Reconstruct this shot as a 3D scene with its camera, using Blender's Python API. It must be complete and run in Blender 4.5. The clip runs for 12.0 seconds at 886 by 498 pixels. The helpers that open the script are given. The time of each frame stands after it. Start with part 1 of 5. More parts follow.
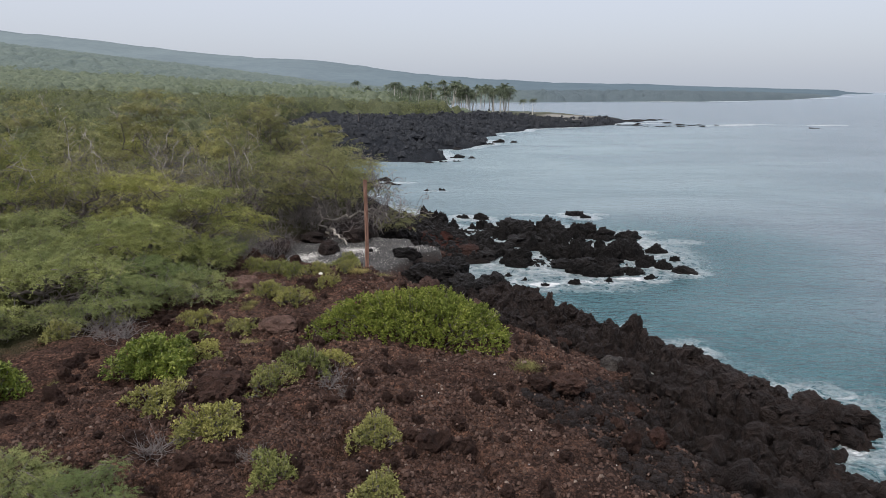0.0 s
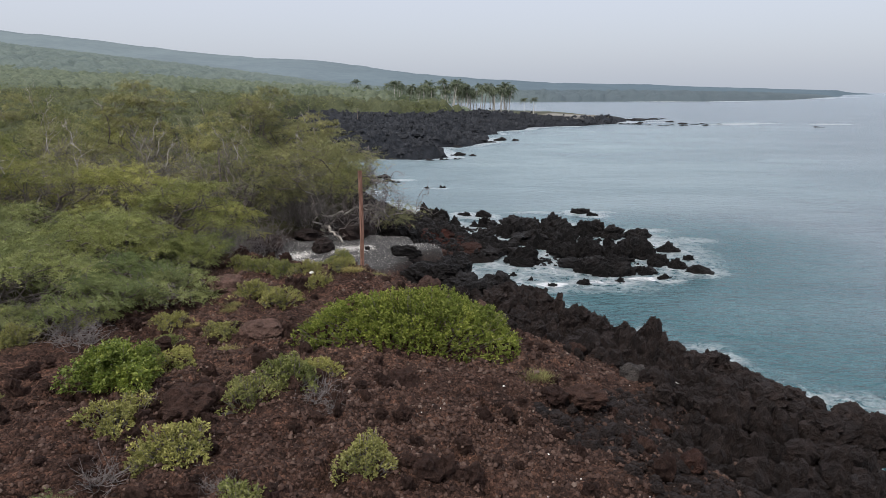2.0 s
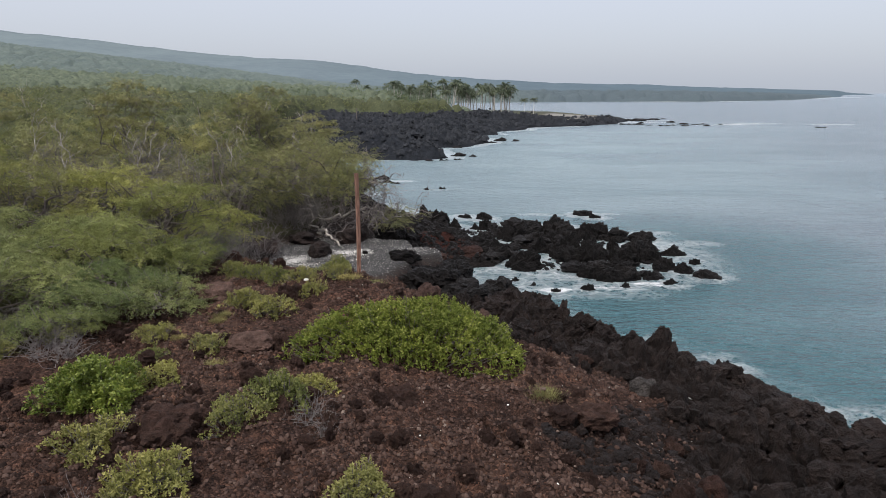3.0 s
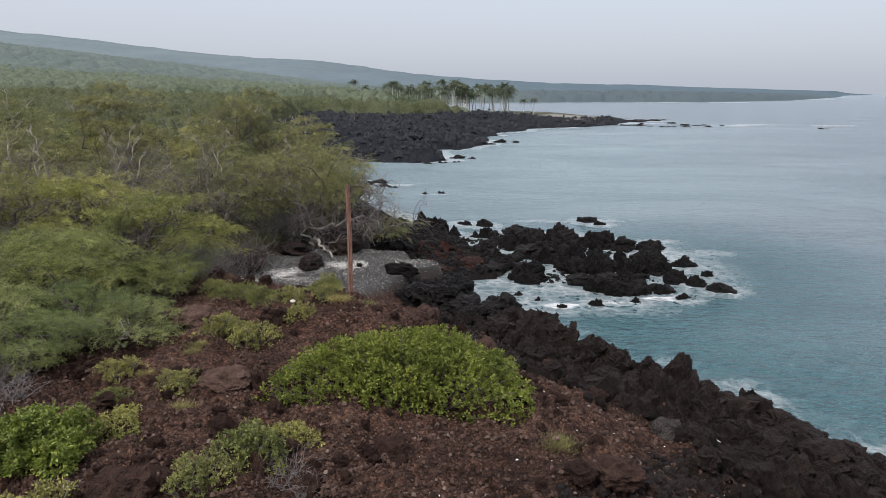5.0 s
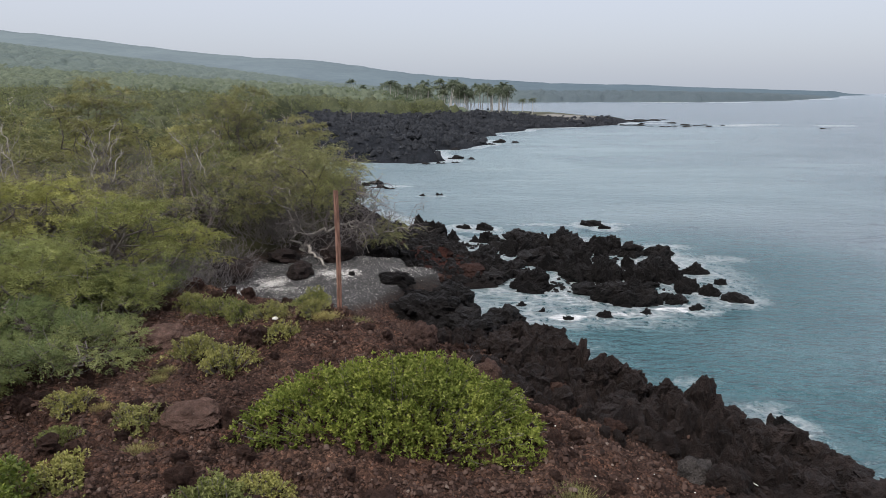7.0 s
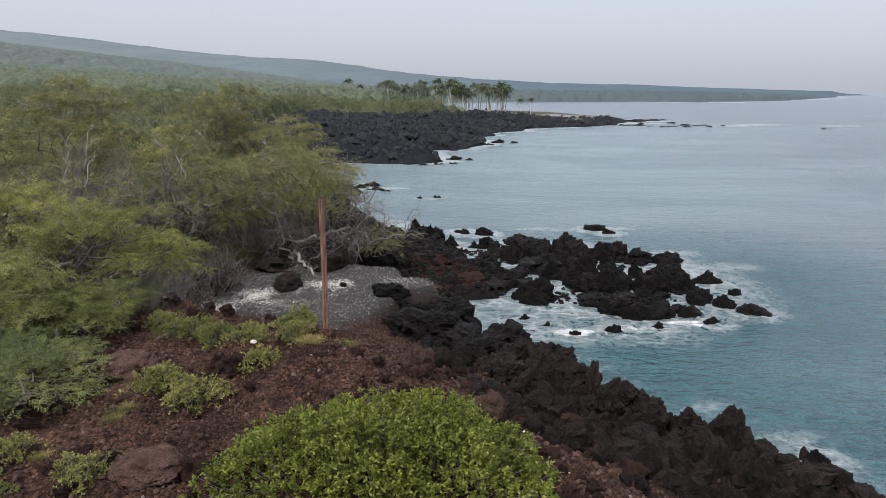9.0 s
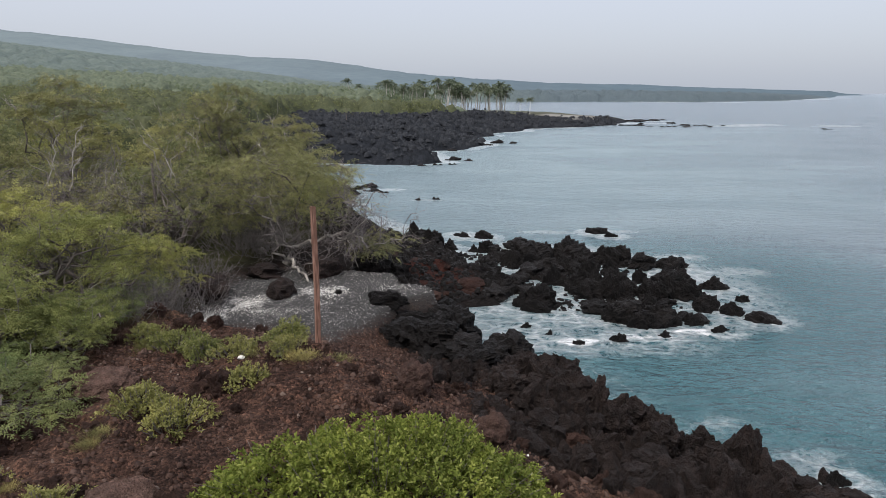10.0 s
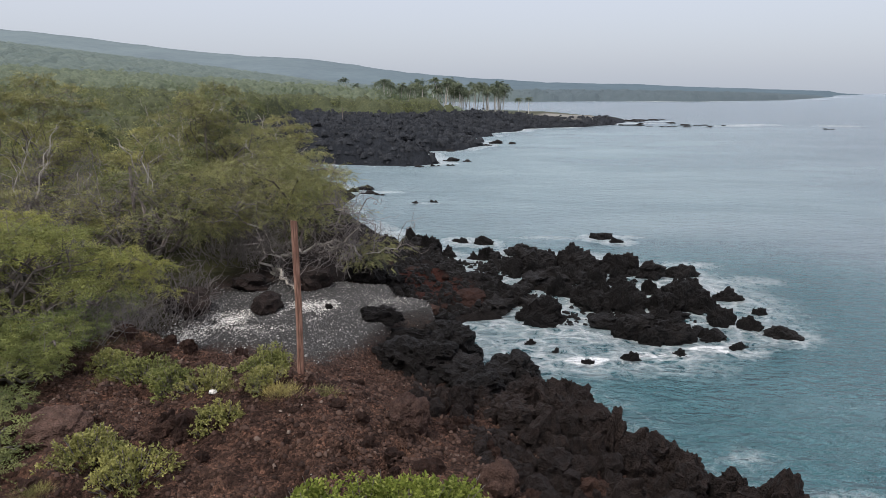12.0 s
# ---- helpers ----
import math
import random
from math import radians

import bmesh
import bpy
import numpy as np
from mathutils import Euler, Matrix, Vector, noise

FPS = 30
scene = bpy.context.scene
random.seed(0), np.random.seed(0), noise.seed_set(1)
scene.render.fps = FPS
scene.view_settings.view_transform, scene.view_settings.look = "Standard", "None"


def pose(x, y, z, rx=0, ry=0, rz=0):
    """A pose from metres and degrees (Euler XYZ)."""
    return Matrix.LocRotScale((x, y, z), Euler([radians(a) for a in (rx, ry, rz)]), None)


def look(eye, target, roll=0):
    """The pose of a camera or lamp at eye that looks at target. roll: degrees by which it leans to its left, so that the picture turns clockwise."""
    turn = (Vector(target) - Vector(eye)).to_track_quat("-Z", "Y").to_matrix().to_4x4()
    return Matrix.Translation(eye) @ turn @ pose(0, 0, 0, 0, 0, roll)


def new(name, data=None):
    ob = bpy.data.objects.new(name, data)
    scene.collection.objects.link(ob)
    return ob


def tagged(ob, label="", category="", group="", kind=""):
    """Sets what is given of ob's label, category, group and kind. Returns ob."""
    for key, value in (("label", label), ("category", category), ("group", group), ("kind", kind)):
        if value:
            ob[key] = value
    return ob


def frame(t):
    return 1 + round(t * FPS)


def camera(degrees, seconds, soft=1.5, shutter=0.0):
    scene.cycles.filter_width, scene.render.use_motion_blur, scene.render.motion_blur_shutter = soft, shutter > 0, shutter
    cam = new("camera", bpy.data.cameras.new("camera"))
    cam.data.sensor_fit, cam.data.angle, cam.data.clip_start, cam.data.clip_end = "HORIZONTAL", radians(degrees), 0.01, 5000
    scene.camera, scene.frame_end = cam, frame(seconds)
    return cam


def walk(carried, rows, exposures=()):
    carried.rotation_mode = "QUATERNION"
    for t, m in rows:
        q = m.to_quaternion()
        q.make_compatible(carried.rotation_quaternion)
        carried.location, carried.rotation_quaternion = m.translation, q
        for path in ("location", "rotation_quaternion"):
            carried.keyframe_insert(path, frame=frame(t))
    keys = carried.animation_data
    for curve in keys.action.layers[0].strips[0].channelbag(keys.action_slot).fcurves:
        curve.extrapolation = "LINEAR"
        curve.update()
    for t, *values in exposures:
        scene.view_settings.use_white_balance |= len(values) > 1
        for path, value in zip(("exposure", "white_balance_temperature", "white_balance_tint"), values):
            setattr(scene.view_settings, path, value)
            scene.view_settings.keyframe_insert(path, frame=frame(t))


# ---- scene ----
cam = camera(67.0, 12.0, 0.8)
# seconds, eye, yaw, pitch, lean
PATH = [
    (0, 0.406, -0.634, 9.131, 1.792, -13.175, 0.129),
    (0.5, 0.376, -0.180, 8.969, 1.806, -13.167, 0.119),
    (1, 0.348, 0.276, 8.816, 1.815, -13.159, 0.109),
    (1.5, 0.323, 0.735, 8.683, 1.817, -13.152, 0.098),
    (2, 0.300, 1.194, 8.588, 1.814, -13.146, 0.088),
    (2.5, 0.278, 1.655, 8.555, 1.806, -13.141, 0.078),
    (3, 0.259, 2.116, 8.567, 1.793, -13.137, 0.068),
    (5, 0.194, 3.961, 8.691, 1.698, -13.129, 0.027),
    (5.5, 0.181, 4.420, 8.688, 1.666, -13.129, 0.017),
    (6, 0.169, 4.879, 8.666, 1.630, -13.131, 0.007),
    (6.5, 0.157, 5.337, 8.624, 1.593, -13.133, -0.003),
    (8.5, 0.114, 7.156, 8.528, 1.423, -13.150, -0.044),
    (9, 0.104, 7.607, 8.542, 1.377, -13.157, -0.054),
    (9.5, 0.094, 8.056, 8.552, 1.331, -13.164, -0.064),
    (10, 0.083, 8.505, 8.566, 1.285, -13.173, -0.075),
    (10.5, 0.072, 8.951, 8.572, 1.239, -13.182, -0.085),
    (11, 0.060, 9.397, 8.569, 1.194, -13.192, -0.095),
    (11.5, 0.047, 9.842, 8.566, 1.150, -13.203, -0.105),
    (12, 0.033, 10.286, 8.563, 1.106, -13.215, -0.115),
]
walk(cam, [(t, pose(x, y, z, 90 + pitch, lean, yaw)) for t, x, y, z, yaw, pitch, lean in PATH])

# ---------------------------------------------------------------- world, sun
world = bpy.data.worlds.new("hazy_sky")
scene.world = world
world.use_nodes = True
wt = world.node_tree
wt.nodes.clear()
SUN_EL, SUN_ROT = 56.0, 218.0
sky = wt.nodes.new("ShaderNodeTexSky")
sky.sky_type, sky.sun_disc = "NISHITA", False
sky.sun_elevation, sky.sun_rotation = radians(SUN_EL), radians(SUN_ROT)
sky.dust_density, sky.air_density = 4.0, 1.0
sky_bg = wt.nodes.new("ShaderNodeBackground")
sky_bg.inputs["Strength"].default_value = 0.05
wt.links.new(sky.outputs[0], sky_bg.inputs["Color"])
# thin high cloud and haze: an overcast dome, brighter overhead than at the horizon
co = wt.nodes.new("ShaderNodeTexCoord")
sep = wt.nodes.new("ShaderNodeSeparateXYZ")
wt.links.new(co.outputs["Generated"], sep.inputs[0])
ramp = wt.nodes.new("ShaderNodeValToRGB")
ramp.color_ramp.elements[0].position, ramp.color_ramp.elements[0].color = 0.0, (0.445, 0.487, 0.562, 1)
ramp.color_ramp.elements[1].position, ramp.color_ramp.elements[1].color = 1.0, (1.27, 1.27, 1.36, 1)
mid = ramp.color_ramp.elements.new(0.16)
mid.color = (0.55, 0.565, 0.645, 1)
wt.links.new(sep.outputs["Z"], ramp.inputs[0])
cloud_bg = wt.nodes.new("ShaderNodeBackground")
cloud_bg.inputs["Strength"].default_value = 1.0
wt.links.new(ramp.outputs[0], cloud_bg.inputs["Color"])
both = wt.nodes.new("ShaderNodeAddShader")
world_out = wt.nodes.new("ShaderNodeOutputWorld")
wt.links.new(sky_bg.outputs[0], both.inputs[0])
wt.links.new(cloud_bg.outputs[0], both.inputs[1])
wt.links.new(both.outputs[0], world_out.inputs[0])

sun_data = bpy.data.lights.new("sun", "SUN")
sun_data.energy, sun_data.angle, sun_data.color = 2.2, radians(10), (1.0, 0.96, 0.9)
sun = new("sun", sun_data)
sun_az = radians(SUN_ROT)
sun_from = Vector((math.sin(sun_az) * math.cos(radians(SUN_EL)), math.cos(sun_az) * math.cos(radians(SUN_EL)), math.sin(radians(SUN_EL))))
sun.matrix_world = look(sun_from * 60, (0, 0, 0))
scene.view_settings.exposure = 0.0

# ---------------------------------------------------------------- materials


def material(name):
    m = bpy.data.materials.new(name)
    m.use_nodes = True
    t = m.node_tree
    b = t.nodes["Principled BSDF"]
    return m, t, b


def noise_node(t, scale, detail=4.0, rough=0.6, kind="Object"):
    c = t.nodes.new("ShaderNodeTexCoord")
    n = t.nodes.new("ShaderNodeTexNoise")
    n.inputs["Scale"].default_value, n.inputs["Detail"].default_value, n.inputs["Roughness"].default_value = scale, detail, rough
    t.links.new(c.outputs[kind], n.inputs["Vector"])
    return n.outputs["Fac"]


def ramp_node(t, fac, stops):
    r = t.nodes.new("ShaderNodeValToRGB")
    el = r.color_ramp.elements
    while len(el) < len(stops):
        el.new(0.5)
    for e, (p, c) in zip(el, stops):
        e.position, e.color = p, (*c, 1) if len(c) == 3 else c
    t.links.new(fac, r.inputs[0])
    return r.outputs[0]


def mix_node(t, fac, a, b, blend="MIX"):
    m = t.nodes.new("ShaderNodeMix")
    m.data_type, m.blend_type = "RGBA", blend
    for key, v in ((0, fac), (6, a), (7, b)):
        if isinstance(v, (int, float)):
            m.inputs[key].default_value = v
        elif isinstance(v, tuple):
            m.inputs[key].default_value = (*v, 1)
        else:
            t.links.new(v, m.inputs[key])
    return m.outputs[2]


def maths(t, op, a, b=0.0, clamp=False):
    m = t.nodes.new("ShaderNodeMath")
    m.operation, m.use_clamp = op, clamp
    for key, v in ((0, a), (1, b)):
        if isinstance(v, (int, float)):
            m.inputs[key].default_value = v
        else:
            t.links.new(v, m.inputs[key])
    return m.outputs[0]


def bump_node(t, b, height, strength=0.5, distance=0.05):
    n = t.nodes.new("ShaderNodeBump")
    n.inputs["Strength"].default_value, n.inputs["Distance"].default_value = strength, distance
    t.links.new(height, n.inputs["Height"])
    t.links.new(n.outputs[0], b.inputs["Normal"])


def attribute(t, name):
    a = t.nodes.new("ShaderNodeAttribute")
    a.attribute_name = name
    return a.outputs["Fac"]


def rock_material(name, dark, light, rough=0.85, scale=3.0, spec=0.14):
    """Porous lava: two colours mottled, fine pits, a random tone a piece."""
    m, t, b = material(name)
    big = noise_node(t, scale, 6, 0.65)
    fine = noise_node(t, scale * 9, 5, 0.7)
    col = ramp_node(t, big, [(0.3, dark), (0.68, light)])
    col = mix_node(t, 0.55, col, ramp_node(t, fine, [(0.3, (0.25, 0.25, 0.25)), (0.7, (1.6, 1.58, 1.55))]), "MULTIPLY")
    flecks = ramp_node(t, noise_node(t, scale * 5, 6, 0.75), [(0.6, (0, 0, 0)), (0.72, (1, 1, 1))])
    col = mix_node(t, maths(t, "MULTIPLY", flecks, 0.55), col, tuple(min(0.3, 2.6 * c + 0.012) for c in light))
    info = t.nodes.new("ShaderNodeObjectInfo")
    tone = ramp_node(t, info.outputs["Random"], [(0, (0.75, 0.72, 0.72)), (1, (1.3, 1.25, 1.2))])
    col = mix_node(t, 1.0, col, tone, "MULTIPLY")
    t.links.new(col, b.inputs["Base Color"])
    b.inputs["Roughness"].default_value = rough
    b.inputs["Specular IOR Level"].default_value = spec
    vor = t.nodes.new("ShaderNodeTexVoronoi")
    vor.inputs["Scale"].default_value = scale * 7
    t.links.new(t.nodes.new("ShaderNodeTexCoord").outputs["Object"], vor.inputs["Vector"])
    bump_node(t, b, maths(t, "ADD", fine, maths(t, "MULTIPLY", vor.outputs["Distance"], 0.8)), 1.0, 0.1)
    return m


BLACK = rock_material("black_lava", (0.0041, 0.0037, 0.0038), (0.0155, 0.0133, 0.0130), 0.62, 3.0, 0.18)
BROWN = rock_material("brown_lava", (0.0096, 0.0072, 0.0069), (0.0397, 0.0281, 0.0250), 0.75, 3.0, 0.2)
FLOW = rock_material("blue_black_lava", (0.0088, 0.0103, 0.0130), (0.0328, 0.0369, 0.0445), 0.8, 0.6)
RED = rock_material("red_lava", (0.022, 0.0112, 0.009), (0.072, 0.038, 0.030), 0.9)
CLOD = rock_material("cinder_rock", (0.0328, 0.0200, 0.0163), (0.0983, 0.0575, 0.0458), 0.9, 5.0)
TAN = rock_material("tan_lava", (0.0504, 0.0315, 0.0259), (0.1652, 0.1050, 0.0868), 0.9, 4.0)
GREY = rock_material("grey_lava", (0.03, 0.028, 0.027), (0.11, 0.10, 0.095), 0.85)


def stone_material(name, stops, rough=0.85):
    """Loose stones: each takes its own tone."""
    m, t, b = material(name)
    geo = t.nodes.new("ShaderNodeNewGeometry")
    col = ramp_node(t, geo.outputs["Random Per Island"], stops)
    fine = noise_node(t, 40, 4, 0.7)
    col = mix_node(t, 0.5, col, ramp_node(t, fine, [(0.3, (0.5, 0.5, 0.5)), (0.7, (1.3, 1.3, 1.3))]), "MULTIPLY")
    t.links.new(col, b.inputs["Base Color"])
    b.inputs["Roughness"].default_value = rough
    b.inputs["Specular IOR Level"].default_value = 0.12
    bump_node(t, b, fine, 0.6, 0.02)
    return m


CINDER = stone_material("cinder", [(0.0, (0.0195, 0.0122, 0.0101)), (0.35, (0.0498, 0.0299, 0.0239)), (0.8, (0.0823, 0.0502, 0.0391)), (0.97, (0.1083, 0.0711, 0.0569)), (1.0, (0.1949, 0.1524, 0.1256))])
PEBBLE = stone_material("dark_pebble", [(0, (0.0413, 0.0400, 0.0400)), (0.6, (0.1096, 0.1069, 0.1057)), (1, (0.2837, 0.2707, 0.2579))], 0.6)
CORAL = stone_material("white_coral", [(0, (0.4830, 0.4600, 0.4255)), (1, (0.8970, 0.8740, 0.8280))], 0.8)


def leaf_material(name, stops, through_light=0.35, rough=0.55, shade_scale=1.3):
    m, t, b = material(name)
    geo = t.nodes.new("ShaderNodeNewGeometry")
    info = t.nodes.new("ShaderNodeObjectInfo")
    col = ramp_node(t, geo.outputs["Random Per Island"], stops)
    # self-shadowing of foliage clumps, imitated by darker and lighter areas of leaf colour
    clump_shade = noise_node(t, shade_scale, 3, 0.6)
    col = mix_node(t, 0.8, col, ramp_node(t, clump_shade, [(0.32, (0.55, 0.60, 0.62)), (0.68, (1.42, 1.36, 1.22))]), "MULTIPLY")
    tone = ramp_node(t, info.outputs["Random"], [(0, (0.70, 0.78, 0.74)), (0.5, (1.0, 1.0, 1.0)), (1, (1.22, 1.2, 1.06))])
    col = mix_node(t, 1.0, col, tone, "MULTIPLY")
    t.links.new(col, b.inputs["Base Color"])
    b.inputs["Roughness"].default_value = rough
    b.inputs["Specular IOR Level"].default_value = 0.3 if rough < 0.6 else 0.08
    tr = t.nodes.new("ShaderNodeBsdfTranslucent")
    t.links.new(col, tr.inputs["Color"])
    mx = t.nodes.new("ShaderNodeMixShader")
    mx.inputs[0].default_value = through_light
    t.links.new(b.outputs[0], mx.inputs[1])
    t.links.new(tr.outputs[0], mx.inputs[2])
    t.links.new(mx.outputs[0], t.nodes["Material Output"].inputs[0])
    return m


KIAWE_LEAF = leaf_material("feathery_leaf", [(0, (0.2060, 0.2063, 0.0802)), (0.5, (0.2575, 0.2576, 0.0996)), (1, (0.3090, 0.3089, 0.1190))], 0.3, 0.75, 0.9)
OLIVE_LEAF = leaf_material("olive_leaf", [(0, (0.2084, 0.2044, 0.0991)), (0.5, (0.2607, 0.2554, 0.1233)), (1, (0.3128, 0.3065, 0.1474))], 0.3, 0.75, 0.9)
KOA_LEAF = leaf_material("blue_green_leaf", [(0, (0.1885, 0.2087, 0.0913)), (0.5, (0.2356, 0.2609, 0.1141)), (1, (0.2828, 0.3130, 0.1370))], 0.3, 0.75, 0.9)
FRESH_LEAF = leaf_material("fresh_leaf", [(0, (0.2169, 0.2218, 0.0842)), (0.5, (0.2711, 0.2767, 0.1052)), (1, (0.3253, 0.3316, 0.1263))], 0.3, 0.75, 0.9)
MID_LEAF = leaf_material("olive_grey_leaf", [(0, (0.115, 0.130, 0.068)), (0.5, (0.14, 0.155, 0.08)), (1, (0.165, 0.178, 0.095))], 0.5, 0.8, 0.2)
# for far tree tops: distance haze is mixed into this leaf colour
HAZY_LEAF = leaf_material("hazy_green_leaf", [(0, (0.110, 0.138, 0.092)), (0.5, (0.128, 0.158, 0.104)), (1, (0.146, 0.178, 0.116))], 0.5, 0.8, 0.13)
NAUPAKA_LEAF = leaf_material("naupaka_leaf", [(0, (0.1275, 0.1519, 0.0319)), (0.45, (0.2091, 0.2352, 0.0510)), (0.8, (0.2907, 0.3087, 0.0765)), (1, (0.4080, 0.4018, 0.1328))], 0.35, 0.62)
BRIGHT_LEAF = leaf_material("bright_leaf", [(0, (0.0825, 0.1150, 0.0234)), (0.5, (0.1705, 0.2200, 0.0416)), (1, (0.3190, 0.3500, 0.0910))], 0.3, 0.4)
SAGE_LEAF = leaf_material("sage_leaf", [(0, (0.1540, 0.1566, 0.0575)), (0.5, (0.2475, 0.2462, 0.0897)), (1, (0.3630, 0.3434, 0.1495))], 0.3, 0.7)
DRY_LEAF = leaf_material("straw", [(0, (0.20, 0.17, 0.07)), (0.5, (0.31, 0.27, 0.12)), (1, (0.42, 0.38, 0.19))], 0.25, 0.8)
PALM_LEAF = leaf_material("palm_leaf", [(0, (0.075, 0.095, 0.065)), (0.5, (0.11, 0.135, 0.09)), (1, (0.16, 0.185, 0.12))], 0.25, 0.45)


def bark_material(name, dark, light):
    m, t, b = material(name)
    n = noise_node(t, 6, 6, 0.7)
    t.links.new(ramp_node(t, n, [(0.3, dark), (0.7, light)]), b.inputs["Base Color"])
    b.inputs["Roughness"].default_value = 0.9
    bump_node(t, b, noise_node(t, 30, 4, 0.7), 0.7, 0.02)
    return m


PALE_BARK = bark_material("pale_bark", (0.1700, 0.1522, 0.1296), (0.4462, 0.4095, 0.3631))
DARK_BARK = bark_material("dark_bark", (0.06, 0.05, 0.045), (0.18, 0.15, 0.132))
TWIG = bark_material("dry_twig", (0.085, 0.073, 0.071), (0.235, 0.205, 0.195))
PALM_BARK = bark_material("palm_bark", (0.32, 0.30, 0.27), (0.55, 0.52, 0.48))

POST_WOOD, t_, b_ = material("weathered_red_wood")
tc = t_.nodes.new("ShaderNodeTexCoord")
mp = t_.nodes.new("ShaderNodeMapping")
mp.inputs["Scale"].default_value = (22, 22, 1.3)
t_.links.new(tc.outputs["Object"], mp.inputs[0])
grain = t_.nodes.new("ShaderNodeTexNoise")
grain.inputs["Scale"].default_value, grain.inputs["Detail"].default_value = 1.6, 6
t_.links.new(mp.outputs[0], grain.inputs["Vector"])
col = ramp_node(t_, grain.outputs["Fac"], [(0.28, (0.065, 0.034, 0.025)), (0.5, (0.19, 0.098, 0.068)), (0.72, (0.34, 0.205, 0.155))])
col = mix_node(t_, 0.6, col, ramp_node(t_, noise_node(t_, 2.2, 4, 0.6), [(0.35, (0.6, 0.55, 0.52)), (0.65, (1.25, 1.2, 1.2))]), "MULTIPLY")
t_.links.new(col, b_.inputs["Base Color"])
b_.inputs["Roughness"].default_value = 0.85
bump_node(t_, b_, grain.outputs["Fac"], 0.8, 0.02)

# ground: cinder soil, black lava, pebble beach and leaf litter, laid out by the ground's own masks
GROUND, t_, b_ = material("ground_cover")
big = noise_node(t_, 0.55, 5, 0.6)
fine = noise_node(t_, 9.0, 8, 0.72)
grit = noise_node(t_, 42.0, 4, 0.75)
cells = t_.nodes.new("ShaderNodeTexVoronoi")
cells.inputs["Scale"].default_value = 21.0
cell_tc = t_.nodes.new("ShaderNodeTexCoord")
t_.links.new(mix_node(t_, 0.06, cell_tc.outputs["Object"], fine, "ADD"), cells.inputs["Vector"])
sep_c = t_.nodes.new("ShaderNodeSeparateColor")
t_.links.new(cells.outputs["Color"], sep_c.inputs[0])
soil = ramp_node(t_, big, [(0.3, (0.048, 0.0280, 0.0214)), (0.5, (0.080, 0.0450, 0.0335)), (0.72, (0.118, 0.071, 0.0525))])
soil = mix_node(t_, 0.8, soil, ramp_node(t_, sep_c.outputs[0], [(0.0, (0.3, 0.3, 0.3)), (0.6, (1.05, 1.05, 1.05)), (0.93, (1.75, 1.68, 1.62)), (1.0, (2.6, 2.5, 2.4))]), "MULTIPLY")
soil = mix_node(t_, 0.85, soil, ramp_node(t_, noise_node(t_, 2.4, 6, 0.7), [(0.34, (0.42, 0.42, 0.43)), (0.5, (0.95, 0.95, 0.95)), (0.66, (1.65, 1.55, 1.45))]), "MULTIPLY")
soil = mix_node(t_, 0.6, soil, ramp_node(t_, grit, [(0.3, (0.35, 0.35, 0.35)), (0.72, (1.7, 1.7, 1.7))]), "MULTIPLY")
flow_col = ramp_node(t_, noise_node(t_, 0.8, 8, 0.75), [(0.3, (0.009, 0.0103, 0.013)), (0.7, (0.033, 0.037, 0.0445))])
lava = ramp_node(t_, fine, [(0.3, (0.0068, 0.0060, 0.0058)), (0.7, (0.0255, 0.0212, 0.0198))])
beach = ramp_node(t_, grit, [(0.3, (0.027, 0.026, 0.026)), (0.6, (0.08, 0.078, 0.076)), (0.8, (0.19, 0.182, 0.175))])
litter = ramp_node(t_, noise_node(t_, 0.35, 6, 0.7), [(0.3, (0.035, 0.034, 0.018)), (0.55, (0.075, 0.075, 0.035)), (0.75, (0.12, 0.115, 0.06))])
sand = ramp_node(t_, fine, [(0.3, (0.20, 0.19, 0.17)), (0.7, (0.34, 0.33, 0.30))])
col = mix_node(t_, attribute(t_, "lava"), soil, lava)
col = mix_node(t_, attribute(t_, "rust"), col, ramp_node(t_, fine, [(0.3, (0.030, 0.0115, 0.009)), (0.7, (0.082, 0.032, 0.024))]))
col = mix_node(t_, attribute(t_, "flow"), col, flow_col)
col = mix_node(t_, attribute(t_, "beach"), col, beach)
col = mix_node(t_, attribute(t_, "litter"), col, litter)
# haze over the far ground, blended into the base colour by distance
col = mix_node(t_, attribute(t_, "far_haze"), col, ramp_node(t_, noise_node(t_, 0.03, 5, 0.7), [(0.3, (0.078, 0.104, 0.108)), (0.7, (0.115, 0.146, 0.148))]))
col = mix_node(t_, attribute(t_, "sand"), col, sand)
t_.links.new(col, b_.inputs["Base Color"])
b_.inputs["Roughness"].default_value = 0.9
b_.inputs["Specular IOR Level"].default_value = 0.1
bump_node(t_, b_, maths(t_, "ADD", maths(t_, "ADD", fine, maths(t_, "MULTIPLY", grit, 0.4)), maths(t_, "MULTIPLY", cells.outputs["Distance"], -0.9)), 1.0, 0.10)

# sea: dark teal water, wind ripples, lace of foam where the swell breaks on rock
SEA, t_, b_ = material("sea_water")
tc = t_.nodes.new("ShaderNodeTexCoord")
mp = t_.nodes.new("ShaderNodeMapping")
mp.inputs["Scale"].default_value, mp.inputs["Rotation"].default_value = (0.75, 1.5, 1), (0, 0, radians(18))
t_.links.new(tc.outputs["Object"], mp.inputs[0])


def sea_noise(scale, detail, rough=0.6, distort=0.0):
    n = t_.nodes.new("ShaderNodeTexNoise")
    n.inputs["Scale"].default_value, n.inputs["Detail"].default_value = scale, detail
    n.inputs["Roughness"].default_value, n.inputs["Distortion"].default_value = rough, distort
    t_.links.new(mp.outputs[0], n.inputs["Vector"])
    return n.outputs["Fac"]


